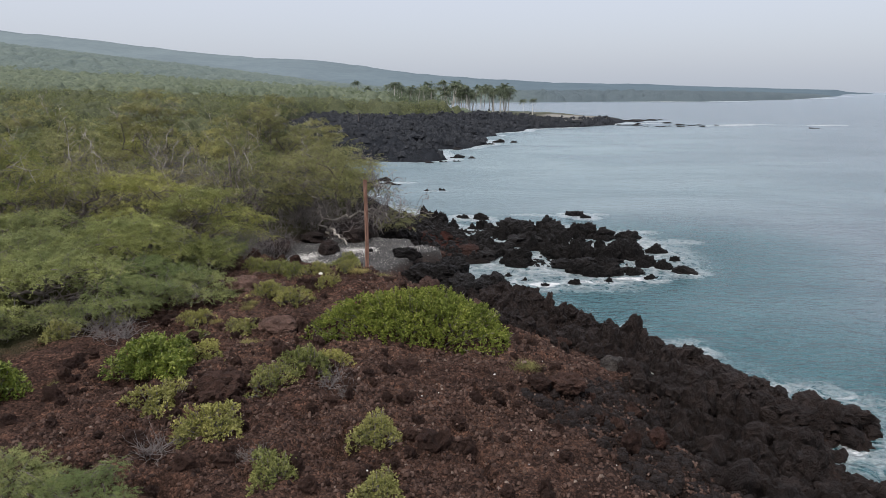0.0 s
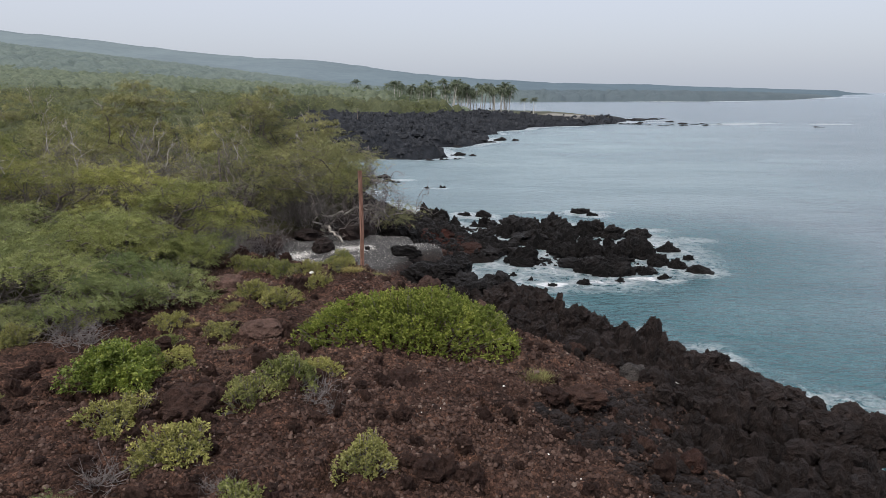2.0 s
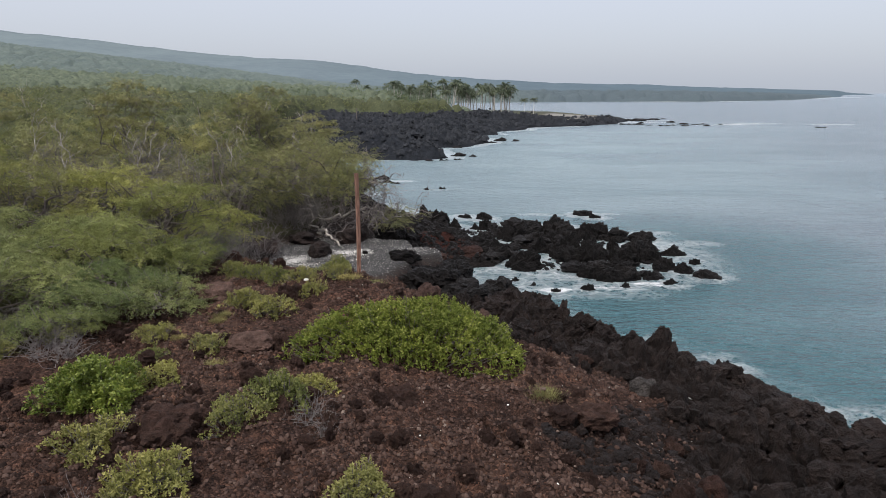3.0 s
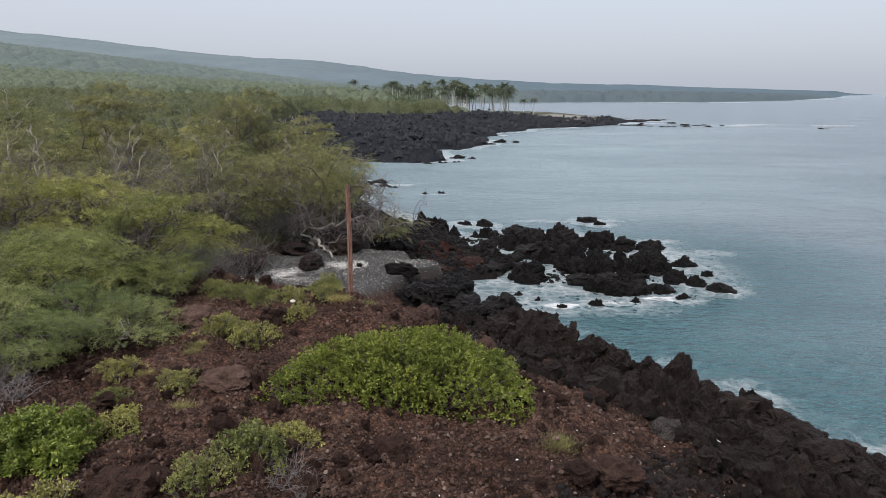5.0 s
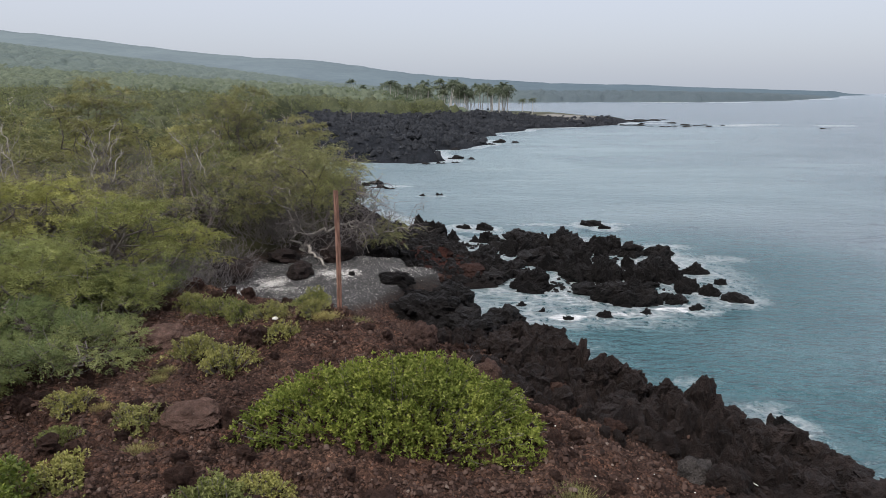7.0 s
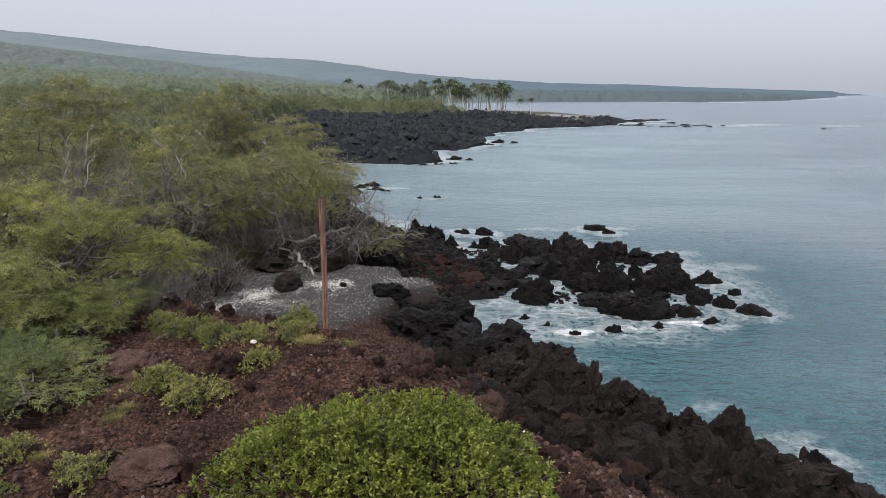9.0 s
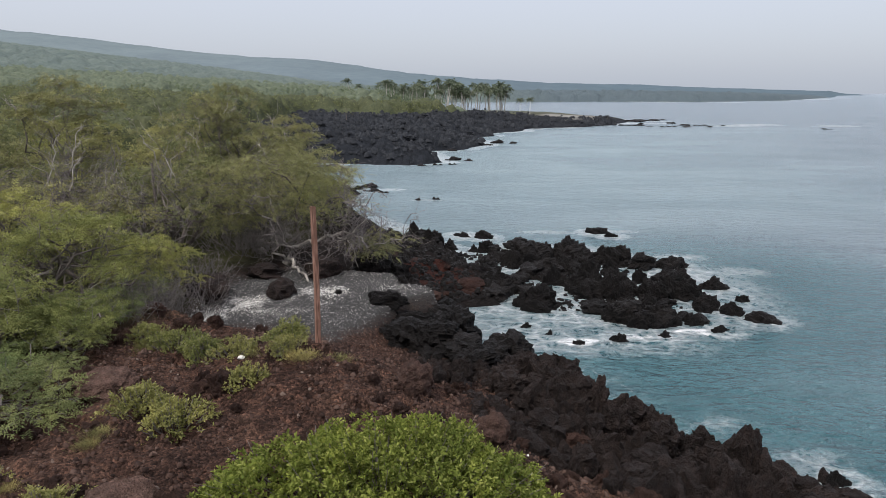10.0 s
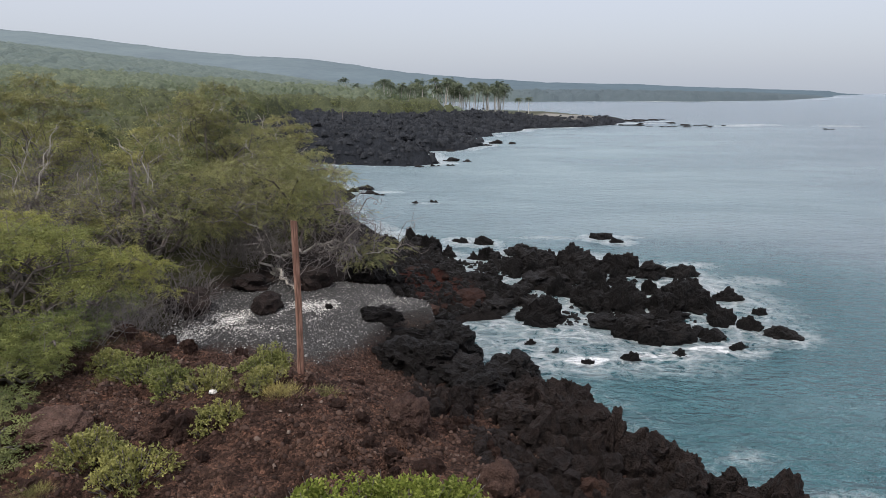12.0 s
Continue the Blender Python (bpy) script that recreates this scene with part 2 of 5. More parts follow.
wave = maths(t_, "ADD", maths(t_, "MULTIPLY", sea_noise(0.16, 3), 1.6), maths(t_, "ADD", maths(t_, "ADD", maths(t_, "MULTIPLY", sea_noise(0.7, 5, 0.62, 0.5), 1.6), maths(t_, "MULTIPLY", sea_noise(1.3, 3, 0.6, 0.6), 1.2)), maths(t_, "MULTIPLY", sea_noise(2.6, 4, 0.6, 0.4), 1.0)))
lace = t_.nodes.new("ShaderNodeTexVoronoi")
lace.feature = "DISTANCE_TO_EDGE"
lace.inputs["Scale"].default_value = 1.15
warp = t_.nodes.new("ShaderNodeTexNoise")
warp.inputs["Scale"].default_value, warp.inputs["Detail"].default_value = 1.3, 4
t_.links.new(tc.outputs["Object"], warp.inputs["Vector"])
t_.links.new(mix_node(t_, 0.55, tc.outputs["Object"], warp.outputs["Color"], "ADD"), lace.inputs["Vector"])
foam_in = attribute(t_, "foam")
lines = maths(t_, "SUBTRACT", 1.0, maths(t_, "MULTIPLY", lace.outputs["Distance"], 7.0), True)
blot = t_.nodes.new("ShaderNodeTexNoise")
blot.inputs["Scale"].default_value, blot.inputs["Detail"].default_value, blot.inputs["Roughness"].default_value, blot.inputs["Distortion"].default_value = 1.2, 9, 0.7, 1.2
t_.links.new(tc.outputs["Object"], blot.inputs["Vector"])
ridge = maths(t_, "SUBTRACT", 1.0, maths(t_, "MULTIPLY", maths(t_, "ABSOLUTE", maths(t_, "SUBTRACT", blot.outputs["Fac"], 0.5)), 9.0), True)
lacy = maths(t_, "ADD", maths(t_, "MULTIPLY", lines, 0.45), maths(t_, "MULTIPLY", ridge, 0.55))
solid = maths(t_, "ADD", foam_in, maths(t_, "MULTIPLY", maths(t_, "SUBTRACT", blot.outputs["Fac"], 0.5), 1.6))
solid = ramp_node(t_, solid, [(0.86, (0, 0, 0)), (1.15, (1, 1, 1))])
mask = maths(t_, "ADD", maths(t_, "MULTIPLY", maths(t_, "MULTIPLY", lacy, foam_in), 0.95), solid, True)
mask = maths(t_, "MULTIPLY", mask, maths(t_, "MULTIPLY", foam_in, 3.0, True))
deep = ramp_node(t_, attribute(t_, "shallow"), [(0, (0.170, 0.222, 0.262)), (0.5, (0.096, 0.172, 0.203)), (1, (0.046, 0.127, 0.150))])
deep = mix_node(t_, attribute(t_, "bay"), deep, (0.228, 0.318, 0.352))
deep = mix_node(t_, 0.5, deep, ramp_node(t_, sea_noise(0.05, 5, 0.6, 0.6), [(0.35, (0.7, 0.74, 0.78)), (0.65, (1.3, 1.25, 1.2))]), "MULTIPLY")
t_.links.new(mix_node(t_, mask, deep, (0.82, 0.84, 0.85)), b_.inputs["Base Color"])
t_.links.new(maths(t_, "ADD", 0.24, maths(t_, "MULTIPLY", mask, 0.5)), b_.inputs["Roughness"])
b_.inputs["IOR"].default_value = 1.45
bump_node(t_, b_, maths(t_, "ADD", wave, maths(t_, "MULTIPLY", mask, 0.12)), 1.0, 0.6)

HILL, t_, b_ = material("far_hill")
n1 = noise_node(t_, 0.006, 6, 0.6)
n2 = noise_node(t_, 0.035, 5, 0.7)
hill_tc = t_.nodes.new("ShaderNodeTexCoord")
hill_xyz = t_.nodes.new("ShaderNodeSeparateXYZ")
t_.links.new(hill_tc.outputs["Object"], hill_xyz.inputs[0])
# aerial haze put into the hill's colour: palest inland, slate near the cape
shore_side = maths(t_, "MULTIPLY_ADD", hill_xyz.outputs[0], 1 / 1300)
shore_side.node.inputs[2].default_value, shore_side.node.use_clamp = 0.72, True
haze_col = ramp_node(t_, shore_side, [(0, (0.150, 0.182, 0.192)), (0.4, (0.138, 0.170, 0.186)), (0.8, (0.105, 0.138, 0.160)), (1, (0.10, 0.134, 0.158))])
col = mix_node(t_, 0.6, haze_col, ramp_node(t_, n1, [(0.3, (0.85, 0.85, 0.87)), (0.7, (1.12, 1.12, 1.1))]), "MULTIPLY")
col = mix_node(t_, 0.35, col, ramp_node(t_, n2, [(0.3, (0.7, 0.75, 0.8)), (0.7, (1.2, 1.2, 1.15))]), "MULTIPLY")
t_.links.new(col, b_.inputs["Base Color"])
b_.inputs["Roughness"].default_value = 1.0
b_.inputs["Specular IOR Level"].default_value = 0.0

# ---------------------------------------------------------------- shapes of the land


def lattice(ix, iy, seed):
    """A repeatable random number for each lattice corner, 0 to 1."""
    h = (ix.astype(np.int64) * 374761393 + iy.astype(np.int64) * 668265263 + seed * 974634533) & 0x7FFFFFFF
    h = ((h ^ (h >> 13)) * 1274126177) & 0x7FFFFFFF
    h = ((h ^ (h >> 15)) * 2246822519) & 0x7FFFFFFF
    return (h ^ (h >> 16)) / 0x7FFFFFFF


def vnoise(x, y, seed=0):
    ix, iy = np.floor(x), np.floor(y)
    fx, fy = x - ix, y - iy
    fx, fy = fx * fx * (3 - 2 * fx), fy * fy * (3 - 2 * fy)
    a, b = lattice(ix, iy, seed), lattice(ix + 1, iy, seed)
    c, d = lattice(ix, iy + 1, seed), lattice(ix + 1, iy + 1, seed)
    return (a * (1 - fx) + b * fx) * (1 - fy) + (c * (1 - fx) + d * fx) * fy


def fbm(x, y, seed=0, octaves=4):
    """-1 to 1."""
    total, amp, norm = 0.0, 1.0, 0.0
    for k in range(octaves):
        total = total + amp * (2 * vnoise(x + 17.3 * k, y - 9.1 * k, seed + k) - 1)
        norm, amp, x, y = norm + amp, amp * 0.5, x * 2.03, y * 2.03
    return total / norm


def ridged(x, y, seed=0, octaves=4):
    """0 to 1, with sharp crests."""
    total, amp, norm = 0.0, 1.0, 0.0
    for k in range(octaves):
        total = total + amp * (1 - np.abs(2 * vnoise(x + 5.7 * k, y + 3.9 * k, seed + k) - 1)) ** 2
        norm, amp, x, y = norm + amp, amp * 0.55, x * 2.1, y * 2.1
    return total / norm


def step(v, a, b):
    u = np.clip((v - a) / (b - a), 0, 1)
    return u * u * (3 - 2 * u)


# the shoreline in plan, land on its left hand
COAST = [(16, -60), (14.6, 4), (12.2, 12.6), (10.3, 14.1), (9.6, 15.2), (11.9, 16.1), (12.3, 17.0), (10.7, 18.3), (9.6, 19.7), (8.2, 21.4), (6.7, 23.2), (4.9, 25.3), (3.9, 27.2), (2.8, 28.3), (1.3, 29.7),
         (0.1, 31.5), (-0.3, 33.2), (0.4, 34.6), (2.6, 34.9), (4.5, 33.9), (6.6, 32.9), (9.4, 33.6), (10.4, 36.2), (11.2, 39.5), (9.4, 42.4), (6.6, 44.4), (3.0, 44.8), (0.2, 43.6),
         (-1.6, 46.0), (-3.6, 48.6), (-5.6, 53), (-8.4, 60), (-8.2, 66), (-11, 72), (-15, 80), (-23, 91), (-22, 95), (-15, 91.0), (-7, 89.0)]
COAST_FAR = [(-0.4, 91.6), (-2.6, 94.8), (-4, 102), (-3.4, 110), (1, 113), (5.5, 124), (4.5, 136), (8.5, 155), (15, 166), (23, 176), (33, 183), (41, 193), (47, 207), (56, 226),
             (50, 250), (40, 296), (26, 316), (-6, 326), (-28, 352), (-60, 430), (-60, 540), (0, 605), (67, 633), (150, 664), (232, 662), (372, 790), (700, 1310), (1070, 2000), (1290, 2330), (1475, 2510), (1500, 2620), (1400, 3000), (500, 4900)]
LINE = np.array(COAST + COAST_FAR + [(-4900, 4900), (-4900, -60)], float)


def inland(x, y):
    """Metres from the shoreline: over land positive, over water negative."""
    shape = x.shape
    x, y = x.ravel(), y.ravel()
    broken = step(y, 62, 90) * (1 - step(y, 260, 300))
    x, y = x + broken * 3.4 * fbm(x * 0.11, y * 0.11, 150, 4), y + broken * 3.4 * fbm(x * 0.11, y * 0.11, 160, 4)
    best, inside = np.full(x.shape, 1e9), np.zeros(x.shape, bool)
    for (ax, ay), (bx, by) in zip(LINE, np.roll(LINE, -1, 0)):
        ex, ey = bx - ax, by - ay
        k = np.clip(((x - ax) * ex + (y - ay) * ey) / (ex * ex + ey * ey), 0, 1)
        best = np.minimum(best, (x - ax - k * ex) ** 2 + (y - ay - k * ey) ** 2)
        if by != ay:
            cross = ((ay > y) != (by > y)) & (x < ex * (y - ay) / (by - ay) + ax)
            inside ^= cross
    d = np.sqrt(best)
    return np.where(inside, d, -d).reshape(shape)


def beach_mask(x, y):
    r = np.hypot((x + 5.3) / 4.3, (y - 32.2) / 4.3)
    r = r + 0.5 * step(x, -3.0, -1.4) * (1 - step(y, 31.0, 32.0))
    return 1 - step(r + 0.4 * fbm(x * 0.5, y * 0.5, 40), 0.8, 1.1)


def thicket_mask(x, y):
    """1 under the trees."""
    edge = np.interp(y, [-10, 8, 14, 17, 21, 24, 28, 35, 40, 48, 60, 85, 100, 200, 300], [-13, -13, -11.5, -10, -8.8, -8.6, -8.8, -9.0, -7.5, -7, -11, -26, -40, -36, -24])
    return step(edge - x + 1.2 * fbm(x * 0.25, y * 0.25, 50), -0.8, 1.5) * (1 - step(y, 900, 1200))


def spit_mask(x, y, d):
    return step(y, 31.5, 34) * (1 - step(y, 49, 54)) * step(x, -4.2, -1.5)


def brown_edge(y):
    """Where cinder gives way to black rock above the cove."""
    return np.interp(y, [21, 24, 26, 28, 29.5], [0.0, 0.0, -0.7, -1.6, -2.5])


def land(x, y):
    """Height of the ground, and the masks that its cover and its painted haze follow."""
    x, y = np.asarray(x, float), np.asarray(y, float)
    d = inland(x, y)
    far = step(y, 300, 600)
    # the near bluff of cinder
    bluff = np.interp(d, [-40, -6, -1.0, 0.0, 0.6, 2.5, 4.2, 5.6, 8.0, 12.0, 30, 60], [-8, -2.2, -0.7, -0.15, 0.25, 0.65, 0.95, 1.6, 2.35, 2.6, 3.1, 4.4])
    knoll = 0.45 * np.exp(-(((x + 3.4) / 2.4) ** 2 + ((y - 22.6) / 1.6) ** 2))
    bluff = bluff + knoll * (d > 0) + 0.12 * fbm(x * 0.5, y * 0.5, 3) * step(d, 1, 5)
    # beyond the bluff the shore is low
    low = np.interp(d, [-40, -6, -1, 0, 0.8, 3, 8, 20, 40], [-8, -1.8, -0.5, -0.1, 0.3, 0.7, 1.2, 1.9, 2.6])
    edge = np.interp(x, [-12, -6, -3, -1, 2, 6], [29.0, 26.2, 25.6, 26.4, 28.6, 30.5])
    past = step(y + 0.5 * fbm(x * 0.6, y * 0.6, 8), edge - 1.2, edge + 1.6)
    z = bluff * (1 - past) + low * past
    b = beach_mask(x, y)
    z = z * (1 - b) + b * (1.28 + 0.05 * fbm(x, y, 5) + 0.03 * (x + 5))
    t = thicket_mask(x, y) * (1 - b)
    # black flow beyond the cove
    flow = step(y, 82, 90) * (1 - step(y, 198 + 1.1 * np.clip(x, -20, 20), 216 + 1.1 * np.clip(x, -20, 20))) * (1 - step(-x, 12 + 0.14 * y, 18 + 0.14 * y)) * step(d, -0.5, 0.5)
    hump = np.interp(d, [0, 1.5, 6, 20, 40], [0.1, 0.8, 1.6, 2.2, 2.5]) * (1 - 0.55 * step(x, 8, 30))
    z = z * (1 - flow) + flow * (hump + 2.4 * (ridged(x * 0.11, y * 0.11, 60, 5) - 0.45) * step(d, 0, 3) + 1.2 * (ridged(x * 0.45, y * 0.3, 66, 3) - 0.4) * step(d, 0, 1))
    sp = spit_mask(x, y, d) * step(d, -0.3, 0.4)
    z = z * (1 - sp * (1 - b)) + sp * (1 - b) * (-0.03 + 0.5 * step(-x, -3, 2))
    # jagged crags on the water's edge
    crag = step(d, -0.2, 0.7) * (1 - step(d, 4.4, 6.2)) * step(y, -20, 4) * (1 - past) * (1 - b)
    z = z + crag * (0.6 * ridged(x * 0.55, y * 0.55, 21, 4) ** 1.5 + 0.32 * ridged(x * 1.7, y * 1.7, 25, 3) - 0.32)
    z = z + sp * (1 - b) * (0.75 * ridged(x * 0.4, y * 0.4, 31, 4) ** 1.4 + 0.2 * ridged(x * 1.7, y * 1.7, 35, 3) - 0.42)
    rust = np.exp(-(((x + 1.0) / 2.2) ** 2 + ((y - 38.0) / 2.8) ** 2) ** 2)
    z = z + 0.35 * rust
    shore = past * (1 - b) * step(d, 0, 1) * (1 - step(y, 78, 86)) * (1 - sp)
    z = z + shore * 0.5 * (ridged(x * 0.6, y * 0.6, 71, 4) - 0.2)
    # clods and hollows in the cinder
    clod = step(d, 3, 7) * (1 - past) * (1 - b)
    z = z + clod * (0.34 * (ridged(x * 0.8, y * 0.8, 11, 5) - 0.4) + 0.22 * (ridged(x * 2.3, y * 2.3, 15, 3) - 0.4) - 0.3 * step(ridged(x * 0.55, y * 0.55, 91, 2), 0.78, 0.92))
    # slopes of the mountain behind
    near_rise = np.maximum(0, -x - 14) * 0.035 * step(y, 10, 60)
    s700 = np.interp(-x, [-200, 0, 130, 286, 463, 900, 5000], [2, 2, 8, 23, 46, 97, 420])
    rise = near_rise * (1 - step(y, 120, 500)) + s700 * step(y, 120, 700) * (d > 0)
    z = z + rise * step(d, 0, 60)
    grove = step(x, -26, -14) * step(y, 206, 222) * (1 - step(y, 330, 360)) * (d > 0)
    z = z * (1 - grove) + grove * np.minimum(z, 0.9 + 0.25 * fbm(x * 0.1, y * 0.1, 85, 3))
    lava_m = np.clip(flow + sp * (1 - b) + (0.8 + 0.2 * past) * step(-d + 4.6 * (1 - step(y, 14, 18.5)) + 2.2 * step(y, 16.5, 19) * (1 - step(y, 23, 25.5)) + 0.9 * fbm(x * 0.7, y * 0.7, 97, 3), -4.6, -1.6) * (1 - b) * (1 - t) * (y < 90), 0, 1)
    lava_m = np.maximum(np.maximum(lava_m, shore * 0.9), step(y, 78, 88) * (d < 4) * (1 - step(y, 230, 250)))
    lava_m = lava_m * (1 - step(y, 21, 22.5) * (1 - step(y, 29.0, 30.0)) * (1 - step(x - brown_edge(y) + 0.6 * fbm(x, y, 96, 3), -0.4, 0.5)))
    sand_m = step(x, 22, 34) * step(y, 186, 200) * (1 - step(y, 330, 360)) * (d > 0) * step(d, 6, 12) * step(fbm(x * 0.08, y * 0.08, 80), -0.4, 0.1)
    white = step(-x, 16, 19) * step(y, 84, 88) * (1 - step(y, 98, 103)) * (1 - step(-x, 25, 27))
    t = np.maximum(t * (1 - flow), step(y, 198 + 1.1 * np.clip(x, -20, 20), 216 + 1.1 * np.clip(x, -20, 20))) * (d > 0) * (1 - sand_m)
    return z, d, {"lava": lava_m * (1 - b), "beach": b, "litter": np.clip(t, 0, 1), "rust": rust * step(fbm(x * 0.9, y * 0.9, 95, 3), -0.5, 0.0), "sand": np.clip(sand_m, 0, 1), "far_haze": step(y, 220, 420) * (d > 0), "flow": step(y, 78, 88) * (1 - t) * (1 - sand_m)}


def height(x, y):
    return float(land(np.array([x]), np.array([y]))[0][0])


def graded(start, fine_from, fine_to, end, size, growth):
    """Grid lines: even steps in the middle, widening on both sides."""
    mid_lines = list(np.arange(fine_from, fine_to + 1e-6, size))
    up, s = [], size
    v = mid_lines[-1]
    while v < end:
        s *= growth
        v += s
        up.append(min(v, end))
    down, s = [], size
    v = mid_lines[0]
    while v > start:
        s *= growth
        v -= s
        down.append(max(v, start))
    return np.array(down[::-1] + mid_lines + up)


def sheet(name, xs, ys, z, masks, mat):
    nx, ny = len(xs), len(ys)
    gx, gy = np.meshgrid(xs, ys)
    v = np.stack([gx.ravel(), gy.ravel(), z.ravel()], 1)
    i = (np.arange(ny - 1)[:, None] * nx + np.arange(nx - 1)[None, :]).ravel()
    f = np.stack([i, i + 1, i + 1 + nx, i + nx], 1)
    ob = new(name, quads(name, v, f, mat))
    for key, values in masks.items():
        a = ob.data.attributes.new(key, "FLOAT", "POINT")
        a.data.foreach_set("value", values.ravel().astype(np.float32))
    ob.data.shade_smooth()
    return ob


def quads(name, v, f, mat):
    """A mesh from arrays of corners and of faces with equal numbers of corners."""
    me = bpy.data.meshes.new(name)
    n = f.shape[1]
    me.vertices.add(len(v))
    me.vertices.foreach_set("co", np.ascontiguousarray(v, np.float32).ravel())
    me.loops.add(f.size)
    me.loops.foreach_set("vertex_index", np.ascontiguousarray(f, np.int32).ravel())
    me.polygons.add(len(f))
    me.polygons.foreach_set("loop_start", np.arange(0, f.size, n, dtype=np.int32))
    me.update(calc_edges=True)
    me.validate()
    me.materials.append(mat)
    return me


def part(name, me, parent, label=""):
    """A mesh as one object under a thing or under a part."""
    ob = new(name, me)
    ob.parent = parent
    if label:
        ob["label"] = label
    return ob


def joined(pieces):
    """Arrays of (corners, faces) put end to end."""
    vs, fs, n = [], [], 0
    for v, f in pieces:
        vs.append(v)
        fs.append(f + n)
        n += len(v)
    return np.concatenate(vs), np.concatenate(fs)


gxs = graded(-4900, -10, 11.5, 1600, 0.135, 1.06)
gys = graded(-60, 9, 38.0, 4900, 0.15, 1.036)
GX, GY = np.meshgrid(gxs, gys)
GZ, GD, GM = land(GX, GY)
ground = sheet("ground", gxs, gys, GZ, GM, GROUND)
tagged(ground, "red-brown cinder and black lava ground running inland under trees", "ground", kind="structure")

# the sea, with masks for foam and shallows
ROCKS_AT_SEA = [(1.7, 48.1, 0.95, 0.62), (0.4, 48.6, 1.0, 0.35), (-0.3, 45.1, 0.8, 0.75), (3.6, 45.8, 1.5, 0.7), (8.8, 49.9, 1.25, 0.45), (9.5, 48.8, 0.7, 0.35), (10.8, 41.3, 1.35, 0.75),
                (11.6, 37.7, 1.1, 0.7), (11.0, 34.1, 0.75, 0.6), (12.1, 35.8, 0.5, 0.35), (11.9, 33.4, 1.1, 0.4), (5.8, 31.0, 0.55, 0.35), (7.6, 31.5, 0.6, 0.28), (9.8, 32.2, 0.65, 0.3),
                (10.3, 34.9, 0.9, 0.65), (8.6, 22.2, 0.5, 0.4), (12.9, 15.6, 0.5, 0.3), (3.4, 31.6, 0.5, 0.25), (2.7, 32.3, 0.45, 0.25), (4.3, 30.6, 0.4, 0.22)]
wxs = graded(-60, -6, 15, 4900, 0.36, 1.05)
wys = graded(-60, 13, 51, 4900, 0.4, 1.04)
WX, WY = np.meshgrid(wxs, wys)
WD = -inland(WX, WY)
near_rock = np.full(WX.shape, 1e9)
for rx_, ry_, rw_, rh_ in ROCKS_AT_SEA:
    near_rock = np.minimum(near_rock, np.hypot(WX - rx_, WY - ry_) - rw_ * 0.45)
surf = 1 - step(WD + 0.8 * fbm(WX * 0.35, WY * 0.35, 101), 0.3, 2.4)
spit_zone = step(WY, 29.5, 32) * (1 - step(WY, 52, 56)) * (1 - step(WX, 15, 18))
foam = np.maximum(np.minimum(0.74, surf * (0.2 + 0.5 * spit_zone + 0.35 * step(vnoise(WX * 0.2, WY * 0.2, 7), 0.5, 0.7))), (1 - step(near_rock, 0.1, 1.3)) * 0.75)
cove = step(WY, 28.6, 30.5) * (1 - step(WY, 34.5, 36)) * step(WX, 0, 1.5) * (1 - step(WX, 7.5, 11))
foam = np.maximum(foam, cove * (0.26 + 0.5 * vnoise(WX * 0.45, WY * 0.45, 9)))
east = np.exp(-(((WX - 12.4) / 1.6) ** 2 + ((WY - 37.5) / 4.5) ** 2))
foam = np.maximum(foam, 0.5 * east)
# broken water in the cove, on the spit's outer side and in pockets of the near shore
for bx_, by_, lx_, ly_, k_ in ((2.2, 30.3, 1.2, 0.5, 1.15), (4.4, 30.9, 1.5, 0.6, 1.1), (6.6, 31.4, 1.6, 0.6, 1.1), (8.8, 32.1, 1.3, 0.6, 1.05), (11.6, 33.0, 1.2, 0.8, 0.62), (13.6, 40.6, 1.6, 0.8, 0.75), (11.6, 43.3, 1.8, 0.7, 0.75), (9.6, 50.4, 1.8, 0.5, 0.7), (5.6, 49.8, 2.2, 0.5, 0.6),
                               (10.5, 19.2, 1.0, 0.5, 0.95), (11.5, 19.1, 0.9, 0.7, 0.62), (12.2, 18.5, 0.7, 0.7, 0.6), (10.7, 15.6, 0.8, 0.7, 1.0), (8.6, 23.2, 0.8, 0.5, 0.75), (13.4, 13.6, 0.9, 0.8, 0.8), (7.2, 25.0, 0.7, 0.4, 0.6)):
    foam = np.maximum(foam, k_ * np.exp(-(((WX - bx_) / lx_) ** 2 + ((WY - by_) / ly_) ** 2)) * (0.7 + 0.5 * vnoise(WX * 1.3, WY * 1.3, 19)))
# white lines of breakers, off the black flow and on the outer reef
far_surf = (1 - step(WD, 0.6, 3.5)) * step(WY, 60, 80) * step(vnoise(WX * 0.08, WY * 0.08, 17), 0.35, 0.6) * (1 - step(WY, 400, 700))
foam = np.maximum(foam, 0.75 * far_surf)
for bx_, by_, lx_, ly_ in ((58, 194, 5, 1.4), (66, 193, 4, 1.2), (64, 186, 5, 1.2), (108, 171, 5, 1.0), (58, 214, 7, 2.0), (105, 640, 14, 5), (190, 655, 22, 6), (250, 655, 16, 6), (330, 745, 40, 10), (470, 940, 30, 20), (640, 1210, 40, 30), (74, 190, 5, 1.2), (82, 197, 6, 1.5), (50, 204, 9, 2.0), (94, 176, 4, 0.8), (116, 172, 9, 1.2), (100, 190, 5, 0.9), (-2.4, 62.8, 1.3, 0.3), (-6.4, 68.6, 1.6, 0.5), (-20, 92, 3, 1.2)):
    foam = np.maximum(foam, 1.1 * np.exp(-(((WX - bx_) / lx_) ** 2 + ((WY - by_) / ly_) ** 2)))
shallow = (1 - step(WD, 2, 16)) * (1 - step(WY, 40, 60))
